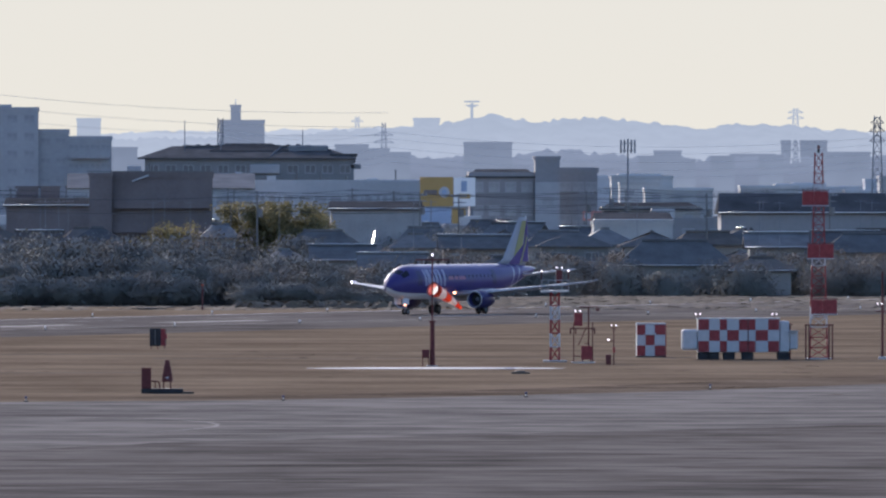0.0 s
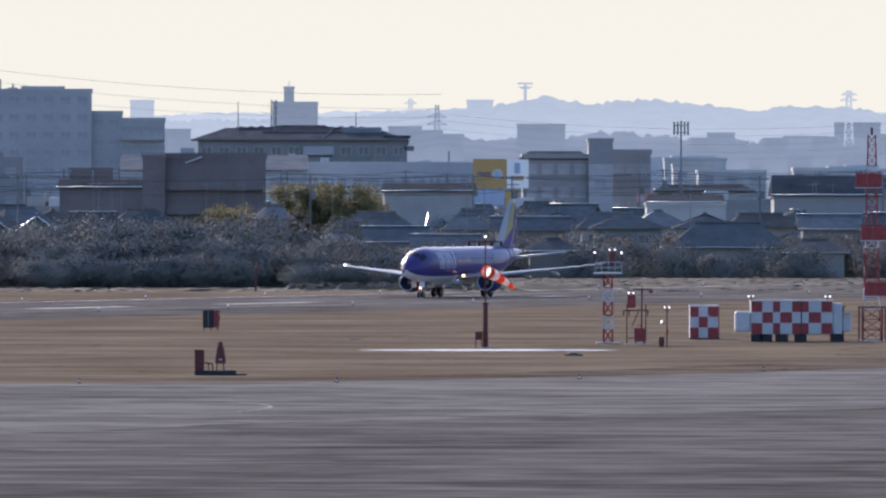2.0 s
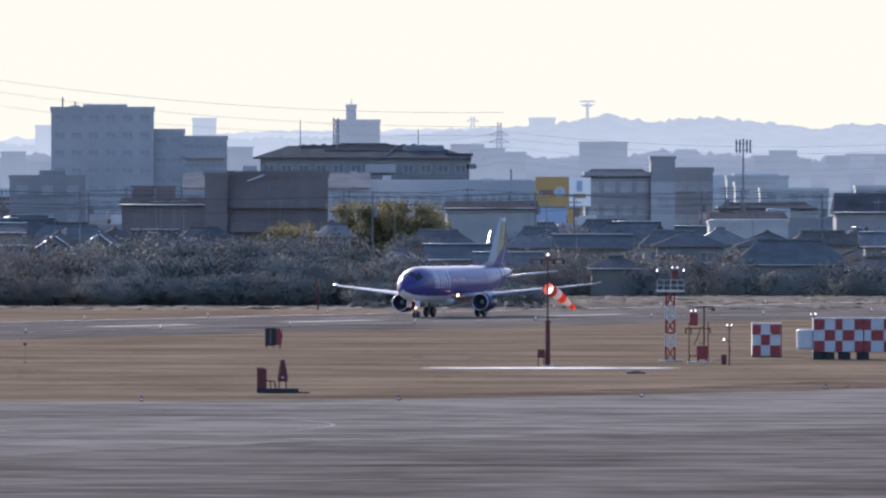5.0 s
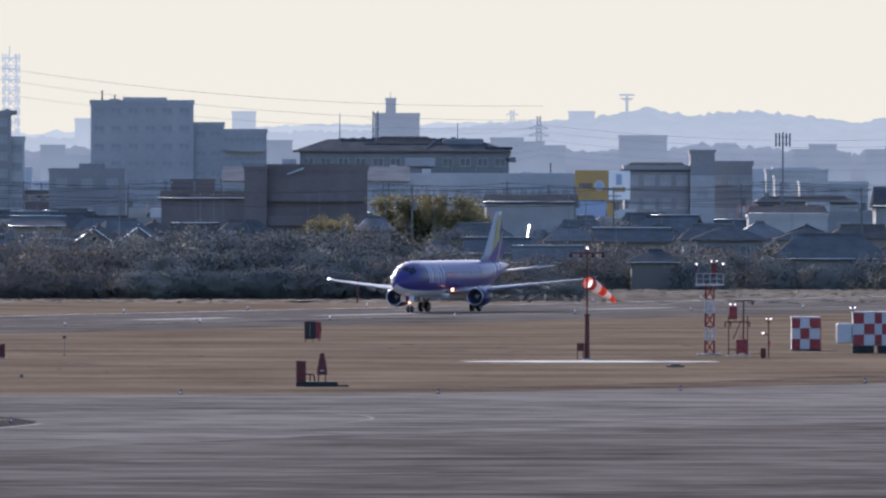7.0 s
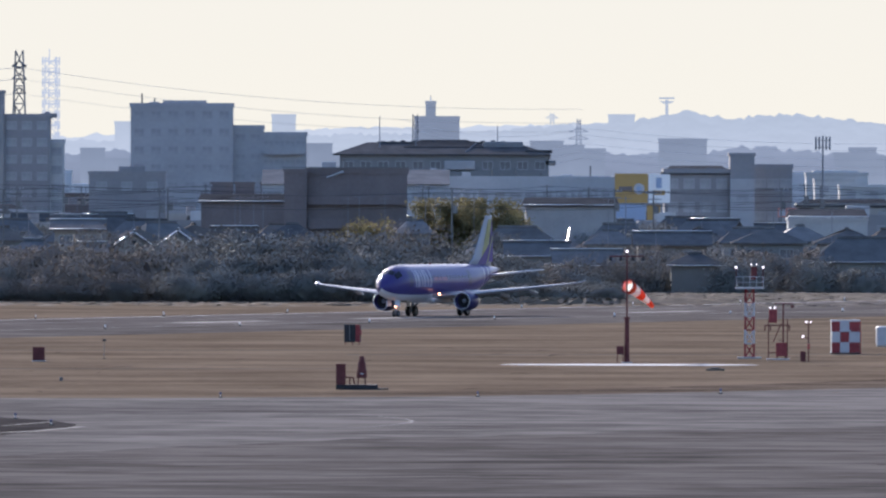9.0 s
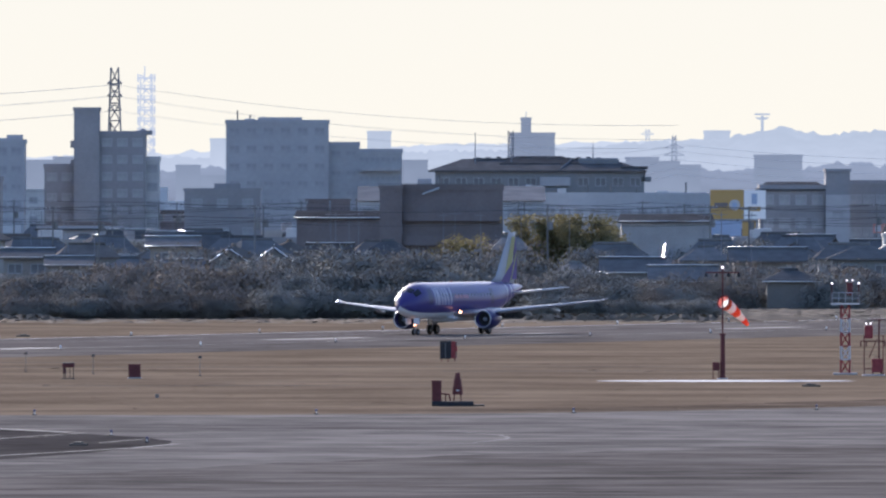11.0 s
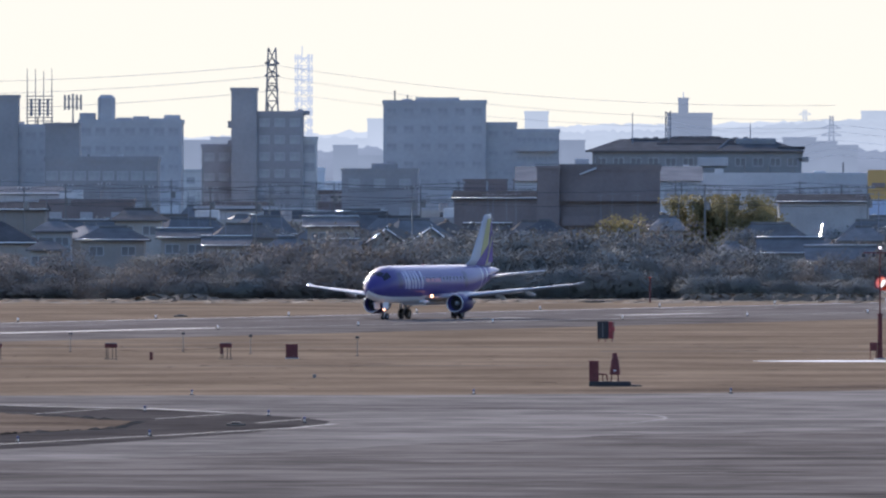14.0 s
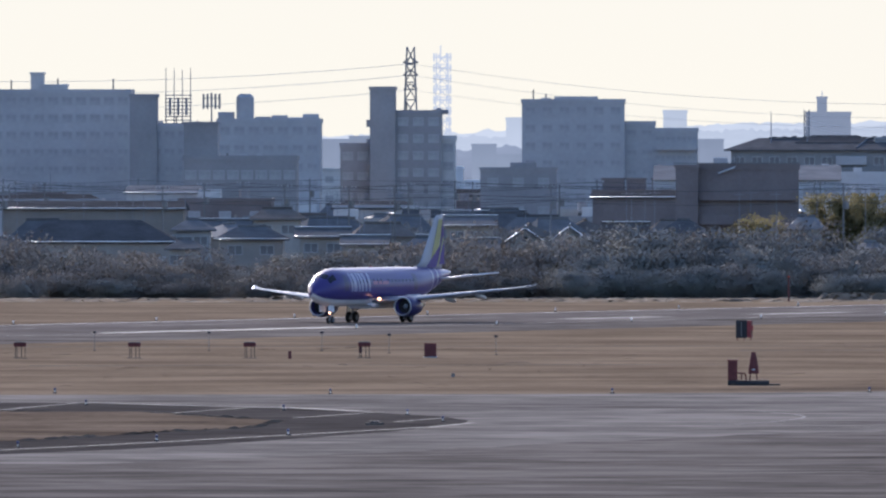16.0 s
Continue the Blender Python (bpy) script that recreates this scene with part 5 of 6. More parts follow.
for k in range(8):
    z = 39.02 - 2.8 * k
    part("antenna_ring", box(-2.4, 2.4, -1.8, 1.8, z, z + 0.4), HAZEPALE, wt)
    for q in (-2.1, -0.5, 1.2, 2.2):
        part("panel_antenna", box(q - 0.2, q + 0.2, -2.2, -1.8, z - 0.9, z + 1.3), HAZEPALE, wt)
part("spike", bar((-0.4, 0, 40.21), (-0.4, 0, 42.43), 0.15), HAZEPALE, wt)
pylon(110.6, 2500, 21.51, 2.2, 0.9, PYLON, "grey lattice power pylon in the town", ((20.47, 1.0), (19.18, 1.2), (17.71, 1.2)), 0.08, 12)
# far pylons and mast glow in painted haze colours
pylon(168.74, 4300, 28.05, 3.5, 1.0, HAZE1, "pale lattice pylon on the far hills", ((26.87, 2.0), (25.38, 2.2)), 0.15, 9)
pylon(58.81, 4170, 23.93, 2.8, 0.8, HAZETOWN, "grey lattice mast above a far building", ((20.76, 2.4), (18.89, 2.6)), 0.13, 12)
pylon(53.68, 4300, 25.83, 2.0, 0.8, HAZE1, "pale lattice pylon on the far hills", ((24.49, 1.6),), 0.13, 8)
pylon(12.41, 3000, 22.33, 1.1, 0.9, PYLON, "slim lattice mast in the town", (), 0.1, 14)
for v0, v1, v2, sag in ((29.27, 29.08, 22.56, 2.0), (27.4, 26.84, 20.23, 2.0), (24.98, 24.24, 18.84, 2.0)):
    for dy in (0, 6):
        cable("power_line", [(-156.79, 2700 + dy, v1 - 1.5), (-54.09, 2700 + dy, v0), (38.73, 2700 + dy, v2)], 0.018, FARWIRE, "long sagging high-voltage line", sag)
for k, v in enumerate((19.7, 18.5, 17, 15.6, 14.4)):
    cable("power_line", [(9.6, 2900, v + 1.5), (41.6, 2900, v), (128.3, 2900, v - 1.0), (181.6, 2900, v + 1)], 0.024, FARWIRE, "long sagging high-voltage line", 2.2)
# tower glows in the same haze colour as the hills
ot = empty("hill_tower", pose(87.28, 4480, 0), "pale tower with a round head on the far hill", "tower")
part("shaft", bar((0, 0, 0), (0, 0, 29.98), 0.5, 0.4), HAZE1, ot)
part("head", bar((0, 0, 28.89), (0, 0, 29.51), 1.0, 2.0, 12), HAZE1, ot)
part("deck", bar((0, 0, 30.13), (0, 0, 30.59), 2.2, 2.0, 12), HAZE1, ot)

# ---- hills in the haze ----
def hills(name, y, profile, rough, seed, material, label):
    bm = bmesh.new()
    rn = random.Random(seed)
    x0, x1, n = -1500.0, 1500.0, 2400
    xs = [x0 + (x1 - x0) * i / n for i in range(n + 1)]
    px, pz = [p[0] for p in profile], [p[1] for p in profile]
    prev = None
    for x in xs:
        z = float(np.interp(x, px, pz)) + rough * (noise.noise(Vector((x * 0.06, seed, 0))) + noise.noise(Vector((x * 0.22, seed, 3))) * 1.2 + noise.noise(Vector((x * 0.7, seed, 5))) * 1.1 + rn.uniform(-0.3, 0.3))
        c = [bm.verts.new((x, y, 0)), bm.verts.new((x, y + 30, z * 0.75)), bm.verts.new((x, y + 60, z)), bm.verts.new((x, y + 120, 0))]
        if prev:
            for k in range(3):
                bm.faces.new((prev[k], c[k], c[k + 1], prev[k + 1]))
        prev = c
    return tagged(part(name, bm, material), label, "hills", kind="structure")


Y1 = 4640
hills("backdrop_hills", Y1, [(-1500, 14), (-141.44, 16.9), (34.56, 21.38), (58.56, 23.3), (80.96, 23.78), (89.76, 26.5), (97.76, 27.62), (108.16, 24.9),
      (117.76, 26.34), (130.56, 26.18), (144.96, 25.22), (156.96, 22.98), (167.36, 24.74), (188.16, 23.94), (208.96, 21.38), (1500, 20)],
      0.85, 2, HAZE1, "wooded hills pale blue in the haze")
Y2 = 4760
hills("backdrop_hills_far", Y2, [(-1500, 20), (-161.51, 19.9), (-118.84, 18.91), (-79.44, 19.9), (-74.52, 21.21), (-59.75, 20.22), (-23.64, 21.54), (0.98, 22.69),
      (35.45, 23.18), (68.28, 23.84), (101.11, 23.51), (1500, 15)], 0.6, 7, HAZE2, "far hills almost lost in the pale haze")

# the pale sky low behind the hills
bm = bmesh.new()
bm.faces.new([bm.verts.new(p) for p in ((-1400, 4900, 0), (1400, 4900, 0), (1400, 4900, 420), (-1400, 4900, 420))])
tagged(part("backdrop_sky", bm, SKYGLOW), "pale cream hazy sky behind the hills", "sky", kind="structure")

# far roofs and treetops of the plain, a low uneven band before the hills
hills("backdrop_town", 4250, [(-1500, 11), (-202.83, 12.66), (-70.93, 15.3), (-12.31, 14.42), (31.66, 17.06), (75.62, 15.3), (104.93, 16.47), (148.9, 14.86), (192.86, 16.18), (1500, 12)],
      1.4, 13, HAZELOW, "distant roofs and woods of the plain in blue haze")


# ---- trees ----
def tree(h, spread, leaf, label, seed, name="tree", clumps=60, bare=0.0):
    t = empty(name, pose(0, 0, 0), label, name, "trees along the airfield edge")
    rt = random.Random(seed)
    tb = bmesh.new()
    rod(tb, (0, 0, 0), (0, 0, h * 0.45), 0.05 * h * 0.5, 0.03 * h * 0.5, 7)
    tips = []
    for k in range(7):
        a, z = k * 2.4 + rt.random(), h * rt.uniform(0.15, 0.45)
        e = Vector((math.cos(a) * spread * rt.uniform(.4, .8), math.sin(a) * spread * rt.uniform(.4, .8), h * rt.uniform(0.5, 0.95)))
        rod(tb, (0, 0, z), e, 0.02 * h * 0.6, 0.02, 5)
        tips.append(e)
    part("trunk", tb, BARK, t)
    verts, faces, normals, heart = [], [], [], Vector((0, 0, 0.3 * h))
    for k in range(clumps):
        c = rt.choice(tips) * rt.uniform(0.3 if h > 9 else 0.12, 1.0) + Vector((rt.gauss(0, 1), rt.gauss(0, 1), rt.gauss(0, 0.8))) * spread * (0.2 if h > 9 else 0.32)
        c.z = max((0.15 if h > 9 else 0.04) * h, min(h, c.z))
        for j in range(76):
            p = c + Vector((rt.gauss(0, 1), rt.gauss(0, 1), rt.gauss(0, 0.8))) * spread * (0.13 if h > 9 else 0.19)
            size = rt.uniform(0.07, 0.14) * (1 + 0.03 * h)
            ax = Vector((rt.gauss(0, 1), rt.gauss(0, 1), rt.gauss(0, 1))).normalized()
            b1 = ax.orthogonal().normalized() * size
            b2 = ax.cross(b1).normalized() * size
            i = len(verts)
            verts += [p - b1, p + b1 - b2 * 0.7, p + b1 * 0.6 + b2]
            out = (p - heart).normalized()
            faces.append((i, i + 1, i + 2) if ax.dot(out) > 0 else (i + 2, i + 1, i))
            normals += [(out * 0.9 + ax * (0.2 if ax.dot(out) > 0 else -0.2)).normalized()] * 3
    me = bpy.data.meshes.new("crown")
    me.from_pydata(verts, [], faces)
    me.normals_split_custom_set_from_vertices(normals)
    me.materials.append(leaf)
    cr = new("crown", me)
    cr.parent = t
    return t


TREES = [tree(6.4, 3.2, LEAFS[0], "dense dark evergreen tree at the airfield edge", 1, clumps=110),
         tree(7.2, 3.0, LEAFS[0], "tall dark evergreen tree at the airfield edge", 2, clumps=110),
         tree(4.2, 3.0, LEAFS[1], "brown winter bush at the airfield edge", 3, "bush", 90),
         tree(3.3, 3.2, LEAFS[1], "low brown winter thicket at the airfield edge", 4, "bush", 90),
         tree(2.8, 3.2, LEAFS[0], "low dark evergreen shrub at the airfield edge", 5, "bush", 90),
         tree(10.6, 3.4, LEAFS[2], "yellow-green tree among the houses", 6, clumps=210),
         tree(9.4, 3.4, LEAFS[2], "yellow-green autumn tree among the houses", 7, clumps=210),
         tree(1.9, 2.6, LEAFS[0], "low dark clipped hedge bush before the houses", 8, "hedge", 80),
         tree(5.0, 2.8, LEAFS[1], "bare brown winter tree at the airfield edge", 9, clumps=90),
         tree(7.4, 2.6, LEAFS[2], "yellow-green bush before the brown building", 10, clumps=100)]
for k, tr in enumerate(TREES):
    tr.matrix_basis = pose(14.0 + 3 * (k - 5), 1936, 0) if k in (5, 6) else pose(0.2, 1903, 0) if k == 9 else pose(-100 + k * 5.5, 1700, 0)
rt = random.Random(31)
HEDGE_X = (-105, -70, -61, -57, -51, -46, -24, -12, -4, 5, 14, 20, 26)
HEDGE_H = (5.4, 5.2, 4.3, 3.5, 3.0, 5.0, 5.6, 7.4, 8.0, 7.2, 5.6, 4.4, 3.6)
TREE_H = (6.4, 7.2, 4.2, 3.3, 2.8, 10.6, 9.4, 1.9, 5.0, 7.4)
x = -104.0
while x < 25:
    for y, share_h in ((1681, 0.5), (1690, 0.75), (1703, 0.95), (1722, 1.05)):
        px = x + rt.uniform(-2, 2)
        k = rt.choice((0, 1, 0, 1, 8, 0) if px > -20 else (8, 2, 0, 8, 2, 3))
        s = float(np.interp(px, HEDGE_X, HEDGE_H)) * share_h * rt.uniform(0.82, 1.08) / TREE_H[k]
        copy_thing(TREES[k], pose(px, y + rt.uniform(-3, 3), 0, 0, 0, rt.uniform(0, 360)) @ Matrix.Diagonal((max(s, 0.8), max(s, 0.8), s, 1)))
    x += 3.3
while x < 105:
    for y, ks in ((1800, (7, 4, 3, 4)), (1812, (2, 3, 4, 2)), (1826, (2, 8, 2, 8, 2))):
        if rt.random() < 0.85:
            copy_thing(TREES[rt.choice(ks)], pose(x + rt.uniform(-3, 3), y + rt.uniform(-3, 3), 0, 0, 0, rt.uniform(0, 360)))
    x += 4.4
for k in range(8):
    copy_thing(TREES[5 + k % 2], pose(11.2 + 1.15 * k, 1938 + (k * 7) % 5, 0, 0, 0, k * 77))
for x, y, k in ((2.4, 1905, 9), (3.0, 1793, 2), (-38, 2010, 0), (-60, 1990, 1), (30, 1990, 0), (-80, 1800, 2), (40, 2080, 1), (70, 2120, 0), (20, 2060, 1)):
    copy_thing(TREES[k], pose(x, y, 0, 0, 0, x * 9))
for k in range(60):
    y = rt.choice((1858, 1858, 1856, 1894, 1934, 1978, 2026, 2078))
    x = rt.uniform(-0.048, 0.05) * y
    if clear(x, y):
        copy_thing(TREES[rt.choice((0, 1, 2, 2, 4))], pose(x, y + rt.uniform(-3, 3), 0, 0, 0, rt.uniform(0, 360)))


def aerial():
    t = empty("roof_aerial", pose(-24, 1843, 0), "thin television aerial above a roof", "aerial", "television aerials above the roofs")
    part("mast", bar((0, 0, 0), (0, 0, 10.4), 0.035, 0.03, 5), PYLON, t)
    part("boom", bar((-0.7, 0, 10.1), (0.7, 0, 10.1), 0.025, n=4), PYLON, t)
    for q in range(6):
        part("rod", bar((-0.6 + 0.24 * q, -0.35, 10.1), (-0.6 + 0.24 * q, 0.35, 10.1), 0.015, n=4), PYLON, t)
    return t


ae = aerial()
for k in range(40):
    y = rt.choice((1846, 1880, 1844, 1882, 1920))
    copy_thing(ae, pose(rt.uniform(-0.047, 0.05) * y, y + rt.uniform(-2, 2), 0, 0, 0, rt.uniform(-60, 60)))


# ---- the airliner: nose towards +x, origin on the ground below the nose gear ----
BLUEP = mat("blue_violet_gloss", (0.062, 0.05, 0.175), 0.3, var=0.08, scale=0.4, spec=0.15)
BLUED = mat("deep_violet_gloss", (0.04, 0.034, 0.11), 0.35, var=0.08, scale=0.4)
PLWHITE = mat("aircraft_white", (0.62, 0.64, 0.7), 0.3, var=0.06, scale=0.5)
PLGREY = mat("wing_grey", (0.3, 0.315, 0.36), 0.4, var=0.08, scale=0.6)
YELLOWP = mat("yellow_green_livery", (0.27, 0.275, 0.13), 0.4, var=0.08, scale=0.5)
PURPLEP = mat("purple_livery", (0.075, 0.05, 0.19), 0.5, var=0.1, scale=0.5)
PINKP = mat("dull_pink_livery", (0.3, 0.12, 0.2), 0.4, var=0.1, scale=0.5)
TITLE = mat("pale_livery_mark", (0.3, 0.29, 0.42), 0.35, var=0.1, scale=0.5)
TYRE = mat("tyre_rubber", (0.025, 0.025, 0.028), 0.85, var=0.2, scale=2.0)
COCKPIT = mat("cockpit_glass", (0.02, 0.02, 0.03), 0.06, var=0.05)
INTAKE = mat("dark_intake", (0.02, 0.02, 0.024), 0.6, var=0.2)
WARM = glow("landing_light_warm", (1.0, 0.45, 0.22), 4.0)
NAVW = glow("nav_light_white", (1.0, 0.9, 0.9), 5.0)
for gloss in (BLUEP, BLUED):
    gloss.node_tree.nodes["Principled BSDF"].inputs["Coat Weight"].default_value = 0.06
    gloss.node_tree.nodes["Principled BSDF"].inputs["Coat Roughness"].default_value = 0.1
NOSE = 3.7
SECT = [(0.0, 2.72, 0.04, 0.04), (0.12, 2.73, 0.28, 0.26), (0.35, 2.76, 0.52, 0.5), (0.8, 2.82, 0.85, 0.82), (1.3, 2.9, 1.08, 1.03), (1.9, 3.0, 1.3, 1.2), (2.6, 3.09, 1.5, 1.34), (3.5, 3.15, 1.63, 1.45),
        (4.6, 3.17, 1.68, 1.5), (19.0, 3.17, 1.68, 1.5), (21.0, 3.27, 1.57, 1.42), (23.0, 3.47, 1.33, 1.25), (25.0, 3.72, 1.02, 0.98), (27.0, 3.97, 0.68, 0.66), (28.8, 4.18, 0.36, 0.36), (29.6, 4.27, 0.2, 0.2), (29.9, 4.3, 0.08, 0.08)]
STN = [p[0] for p in SECT]


def skin(s, ang, lift=0.0):
    """A point of the fuselage skin s metres behind the nose; ang: 0 at the left side, 90 degrees on top."""
    z, hh, hw = (float(np.interp(s, STN, [p[k] for p in SECT])) for k in (1, 2, 3))
    return Vector((NOSE - s, math.cos(ang) * (hw + lift), z + math.sin(ang) * (hh + lift)))


def patch(s0, s1, a0, a1, lift, ns=4, na=4, lean=0.0):
    """A piece of skin between two stations and two angles (degrees), lifted off the fuselage."""
    bm = bmesh.new()
    g = [[bm.verts.new(skin(s0 + (s1 - s0) * i / ns + lean * j / na, radians(a0 + (a1 - a0) * j / na), lift)) for j in range(na + 1)] for i in range(ns + 1)]
    for i in range(ns):
        for j in range(na):
            bm.faces.new((g[i][j], g[i + 1][j], g[i + 1][j + 1], g[i][j + 1]))
    return bm


def shell(a0, a1):
    ss = []
    for s, t in zip(STN, STN[1:]):
        n = max(1, int((t - s) / 1.2))
        ss += [s + (t - s) * i / n for i in range(n)]
    ss.append(STN[-1])
    bm = bmesh.new()
    n = 26
    g = [[bm.verts.new(skin(s, radians(a0 + (a1 - a0) * j / n))) for j in range(n + 1)] for s in ss]
    for i in range(len(ss) - 1):
        for j in range(n):
            bm.faces.new((g[i][j], g[i + 1][j], g[i + 1][j + 1], g[i][j + 1]))
    return bm


def foil(sections):
    """A wing or fin lofted through sections (leading edge point, chord, thickness, axis of thickness)."""
    bm = bmesh.new()
    prof = [(0, 0), (0.03, 0.35), (0.12, 0.72), (0.35, 1.0), (0.65, 0.7), (1.0, 0.06)]
    loop = [(c, h) for c, h in prof] + [(c, -h * 0.8) for c, h in prof[:0:-1]]
    rings = []
    for le, chord, th, ax in sections:
        rings.append([bm.verts.new(Vector(le) + Vector((-c * chord, 0, 0)) + Vector(ax) * (h * th / 2)) for c, h in loop])
    for a, b in zip(rings, rings[1:]):
        for i in range(len(a)):
            bm.faces.new((a[i], a[(i + 1) % len(a)], b[(i + 1) % len(a)], b[i]))
    bm.faces.new(rings[0])
    bm.faces.new(rings[-1])
    return bm


def tyre_bm(r, w):
    bm = bmesh.new()
    prof = [(r * 0.55, w / 2 * 0.8), (r * 0.85, w / 2), (r * 0.97, w * 0.3), (r, 0), (r * 0.97, -w * 0.3), (r * 0.85, -w / 2), (r * 0.55, -w / 2 * 0.8)]
    n = 22
    g = [[bm.verts.new((math.cos(k * math.tau / n) * p, y, math.sin(k * math.tau / n) * p)) for p, y in prof] for k in range(n)]
    for k in range(n):
        for j in range(len(prof) - 1):
            bm.faces.new((g[k][j], g[(k + 1) % n][j], g[(k + 1) % n][j + 1], g[k][j + 1]))
    return bm


WHEELS = []


def wheel(plane, x, y, r, w):
    t = part("wheel", bar((0, -w * 0.36, 0), (0, w * 0.36, 0), r * 0.57, n=16), PYLON, plane)
    t.matrix_basis = pose(x, y, r)
    part("tyre", tyre_bm(r, w), TYRE, t, "", True)
    WHEELS.append((t, x, y, r))


def airliner():
    t = empty("airliner", pose(0, 0, 0), "blue-violet twin-jet airliner with white belly rolling on the runway", "airplane")
    up_ = part("fuselage_top", shell(-42, 222), BLUEP, t, "glossy blue-violet upper fuselage", True)
    part("fuselage_belly", shell(222, 318), PLWHITE, t, "grey-white belly", True)
    part("belly_fairing", bx(bmesh.new(), NOSE - 17.5, NOSE - 10.2, -1.35, 1.35, 1.25, 1.9, 0.3), PLWHITE, t)
    # windscreen panes, cabin windows, doors
    for a0, a1, s0, s1 in ((58, 88, 1.35, 2.05), (92, 122, 1.35, 2.05), (30, 55, 1.5, 2.5), (125, 150, 1.5, 2.5)):
        part("windscreen_pane", patch(s0, s1, a0, a1, 0.012), COCKPIT, t, "dark cockpit glass", True)
    # metal arc added to produce the sun glint of the glossy nose
    fr = bmesh.new()
    arc = [skin(1.32 + 0.25 * abs(math.cos(radians(q))), radians(q), 0.02) for q in range(108, 172, 8)]
    for p0, p1 in zip(arc, arc[1:]):
        rod(fr, p0, p1, 0.05, n=8)
    bmesh.ops.remove_doubles(fr, verts=fr.verts, dist=0.004)
    part("windscreen_frame", fr, GLINT, t, "added metal arc catching the sun glint on the nose", True)
    # rods laid along the nose skin only to catch the sun
    for q in (118, 136, 152):
        tr = bmesh.new()
        run = [skin(0.7 + 0.3 * k, radians(q), 0.02) for k in range(6)]
        for p0, p1 in zip(run, run[1:]):
            rod(tr, p0, p1, 0.04, n=10)
        bmesh.ops.remove_doubles(tr, verts=tr.verts, dist=0.004)
        part("windscreen_trim", tr, GLINT, t, "added metal rod catching the sun glint on the nose", True)
    w0 = part("cabin_window", patch(5.2, 5.42, 13, 22, 0.012, 1, 2), COCKPIT, t)
    for k in range(1, 18):
        if k != 9:
            share("cabin_window", w0, t, pose(-0.78 * k, 0, 0))
    for s in (3.6, 18.6):
        part("door_outline", patch(s, s + 0.8, -12, 40, 0.008, 2, 6), BLUED, t, "", True)
    # livery shapes on the left side, as plain bars
    for s, w, lean in ((5.0, 0.38, 0.2), (5.55, 0.7, 0.2), (6.55, 0.38, 0.2), (7.15, 0.5, 0.2), (8.0, 0.42, 0.35), (8.65, 0.42, -0.1)):
        part("livery_bar", patch(s, s + w, -14, 44, 0.016, 2, 8, -lean), TITLE, t, "pale livery bar", True)
    for s, w in ((9.7, 1.0), (10.9, 0.7), (11.8, 1.3)):
        part("small_bar", patch(s, s + w, 6, 17, 0.014, 2, 2), PINKP, t, "dull pink bar in place of lettering", True)
    part("cheat_line", patch(9.4, 22.5, -41, -38, 0.012, 10, 1), PLWHITE, t, "thin white line", True)
    for k in range(4):
        part("tail_band", patch(23.0 + k * 0.75, 23.35 + k * 0.75, -40, 95, 0.014, 1, 10, 1.2), (TITLE, PURPLEP)[k % 2], t, "", True)
    part("tail_cone", bar((NOSE - 29.85, 0, 4.29), (NOSE - 30.1, 0, 4.31), 0.11, 0.07, 10), PLGREY, t)
    # wings
    for sgn, nm in ((1, "left"), (-1, "right")):
        up = (0, -0.08 * sgn, 1)
        wg = part("wing", foil([((NOSE - 10.2, 1.1 * sgn, 1.85), 6.5, 0.85, up), ((NOSE - 11.9, 4.4 * sgn, 2.12), 4.2, 0.5, up),
                                ((NOSE - 14.2, 8.6 * sgn, 2.55), 2.75, 0.3, up), ((NOSE - 16.5, 12.9 * sgn, 3.0), 1.55, 0.17, up),
                                ((NOSE - 17.0, 13.35 * sgn, 3.14), 1.15, 0.1, (0, -0.7 * sgn, 0.7)), ((NOSE - 17.5, 13.5 * sgn, 3.28), 0.55, 0.06, (0, -sgn, 0.1))]), PLGREY, t, "", True)
        part("slat", bar((NOSE - 11.6, 4.0 * sgn, 2.02), (NOSE - 16.2, 12.2 * sgn, 2.92), 0.09, 0.05), PLGREY, wg)
        part("flap", foil([((NOSE - 15.9, 2.0 * sgn, 1.85), 1.5, 0.16, (0.3, 0, 1)), ((NOSE - 16.6, 8.3 * sgn, 2.4), 0.95, 0.1, (0.3, 0, 1))]), PLGREY, wg)
        for yy, ss, zz in ((3.4, 14.6, 1.72), (6.2, 15.0, 2.02), (8.8, 15.7, 2.3)):
            fb = bmesh.new()
            bmesh.ops.create_uvsphere(fb, u_segments=10, v_segments=7, radius=1.0, matrix=Matrix.LocRotScale((NOSE - ss - 0.7, yy * sgn, zz - 0.08), Euler((0, radians(-7), 0)), (1.35, 0.13, 0.2)))
            part("flap_fairing", fb, PLGREY, wg, "", True)
        part("tip_light", ball(0.08, (NOSE - 16.95, 13.3 * sgn, 3.12)), NAVW if sgn < 0 else PLWHITE, wg, "small wing tip light", True)
        # engine with pylon
        en = bmesh.new()
        prof = [(0.55, 0.62), (0.15, 0.7), (0.0, 0.78), (-0.15, 0.85), (-0.9, 0.92), (-1.8, 0.9), (-2.6, 0.74), (-3.1, 0.6), (-3.05, 0.5)]
        n = 24
        g = [[en.verts.new((NOSE - 10.2 + px - (0.0 if px <= 0 else 2 * px), 4.05 * sgn + math.cos(k * math.tau / n) * r, 1.42 + math.sin(k * math.tau / n) * r)) for k in range(n)] for px, r in prof]
        for a_, b_ in zip(g, g[1:]):
            for k in range(n):
                en.faces.new((a_[k], a_[(k + 1) % n], b_[(k + 1) % n], b_[k]))
        nac = part("engine", en, BLUED, t, "blue-violet engine nacelle", True)
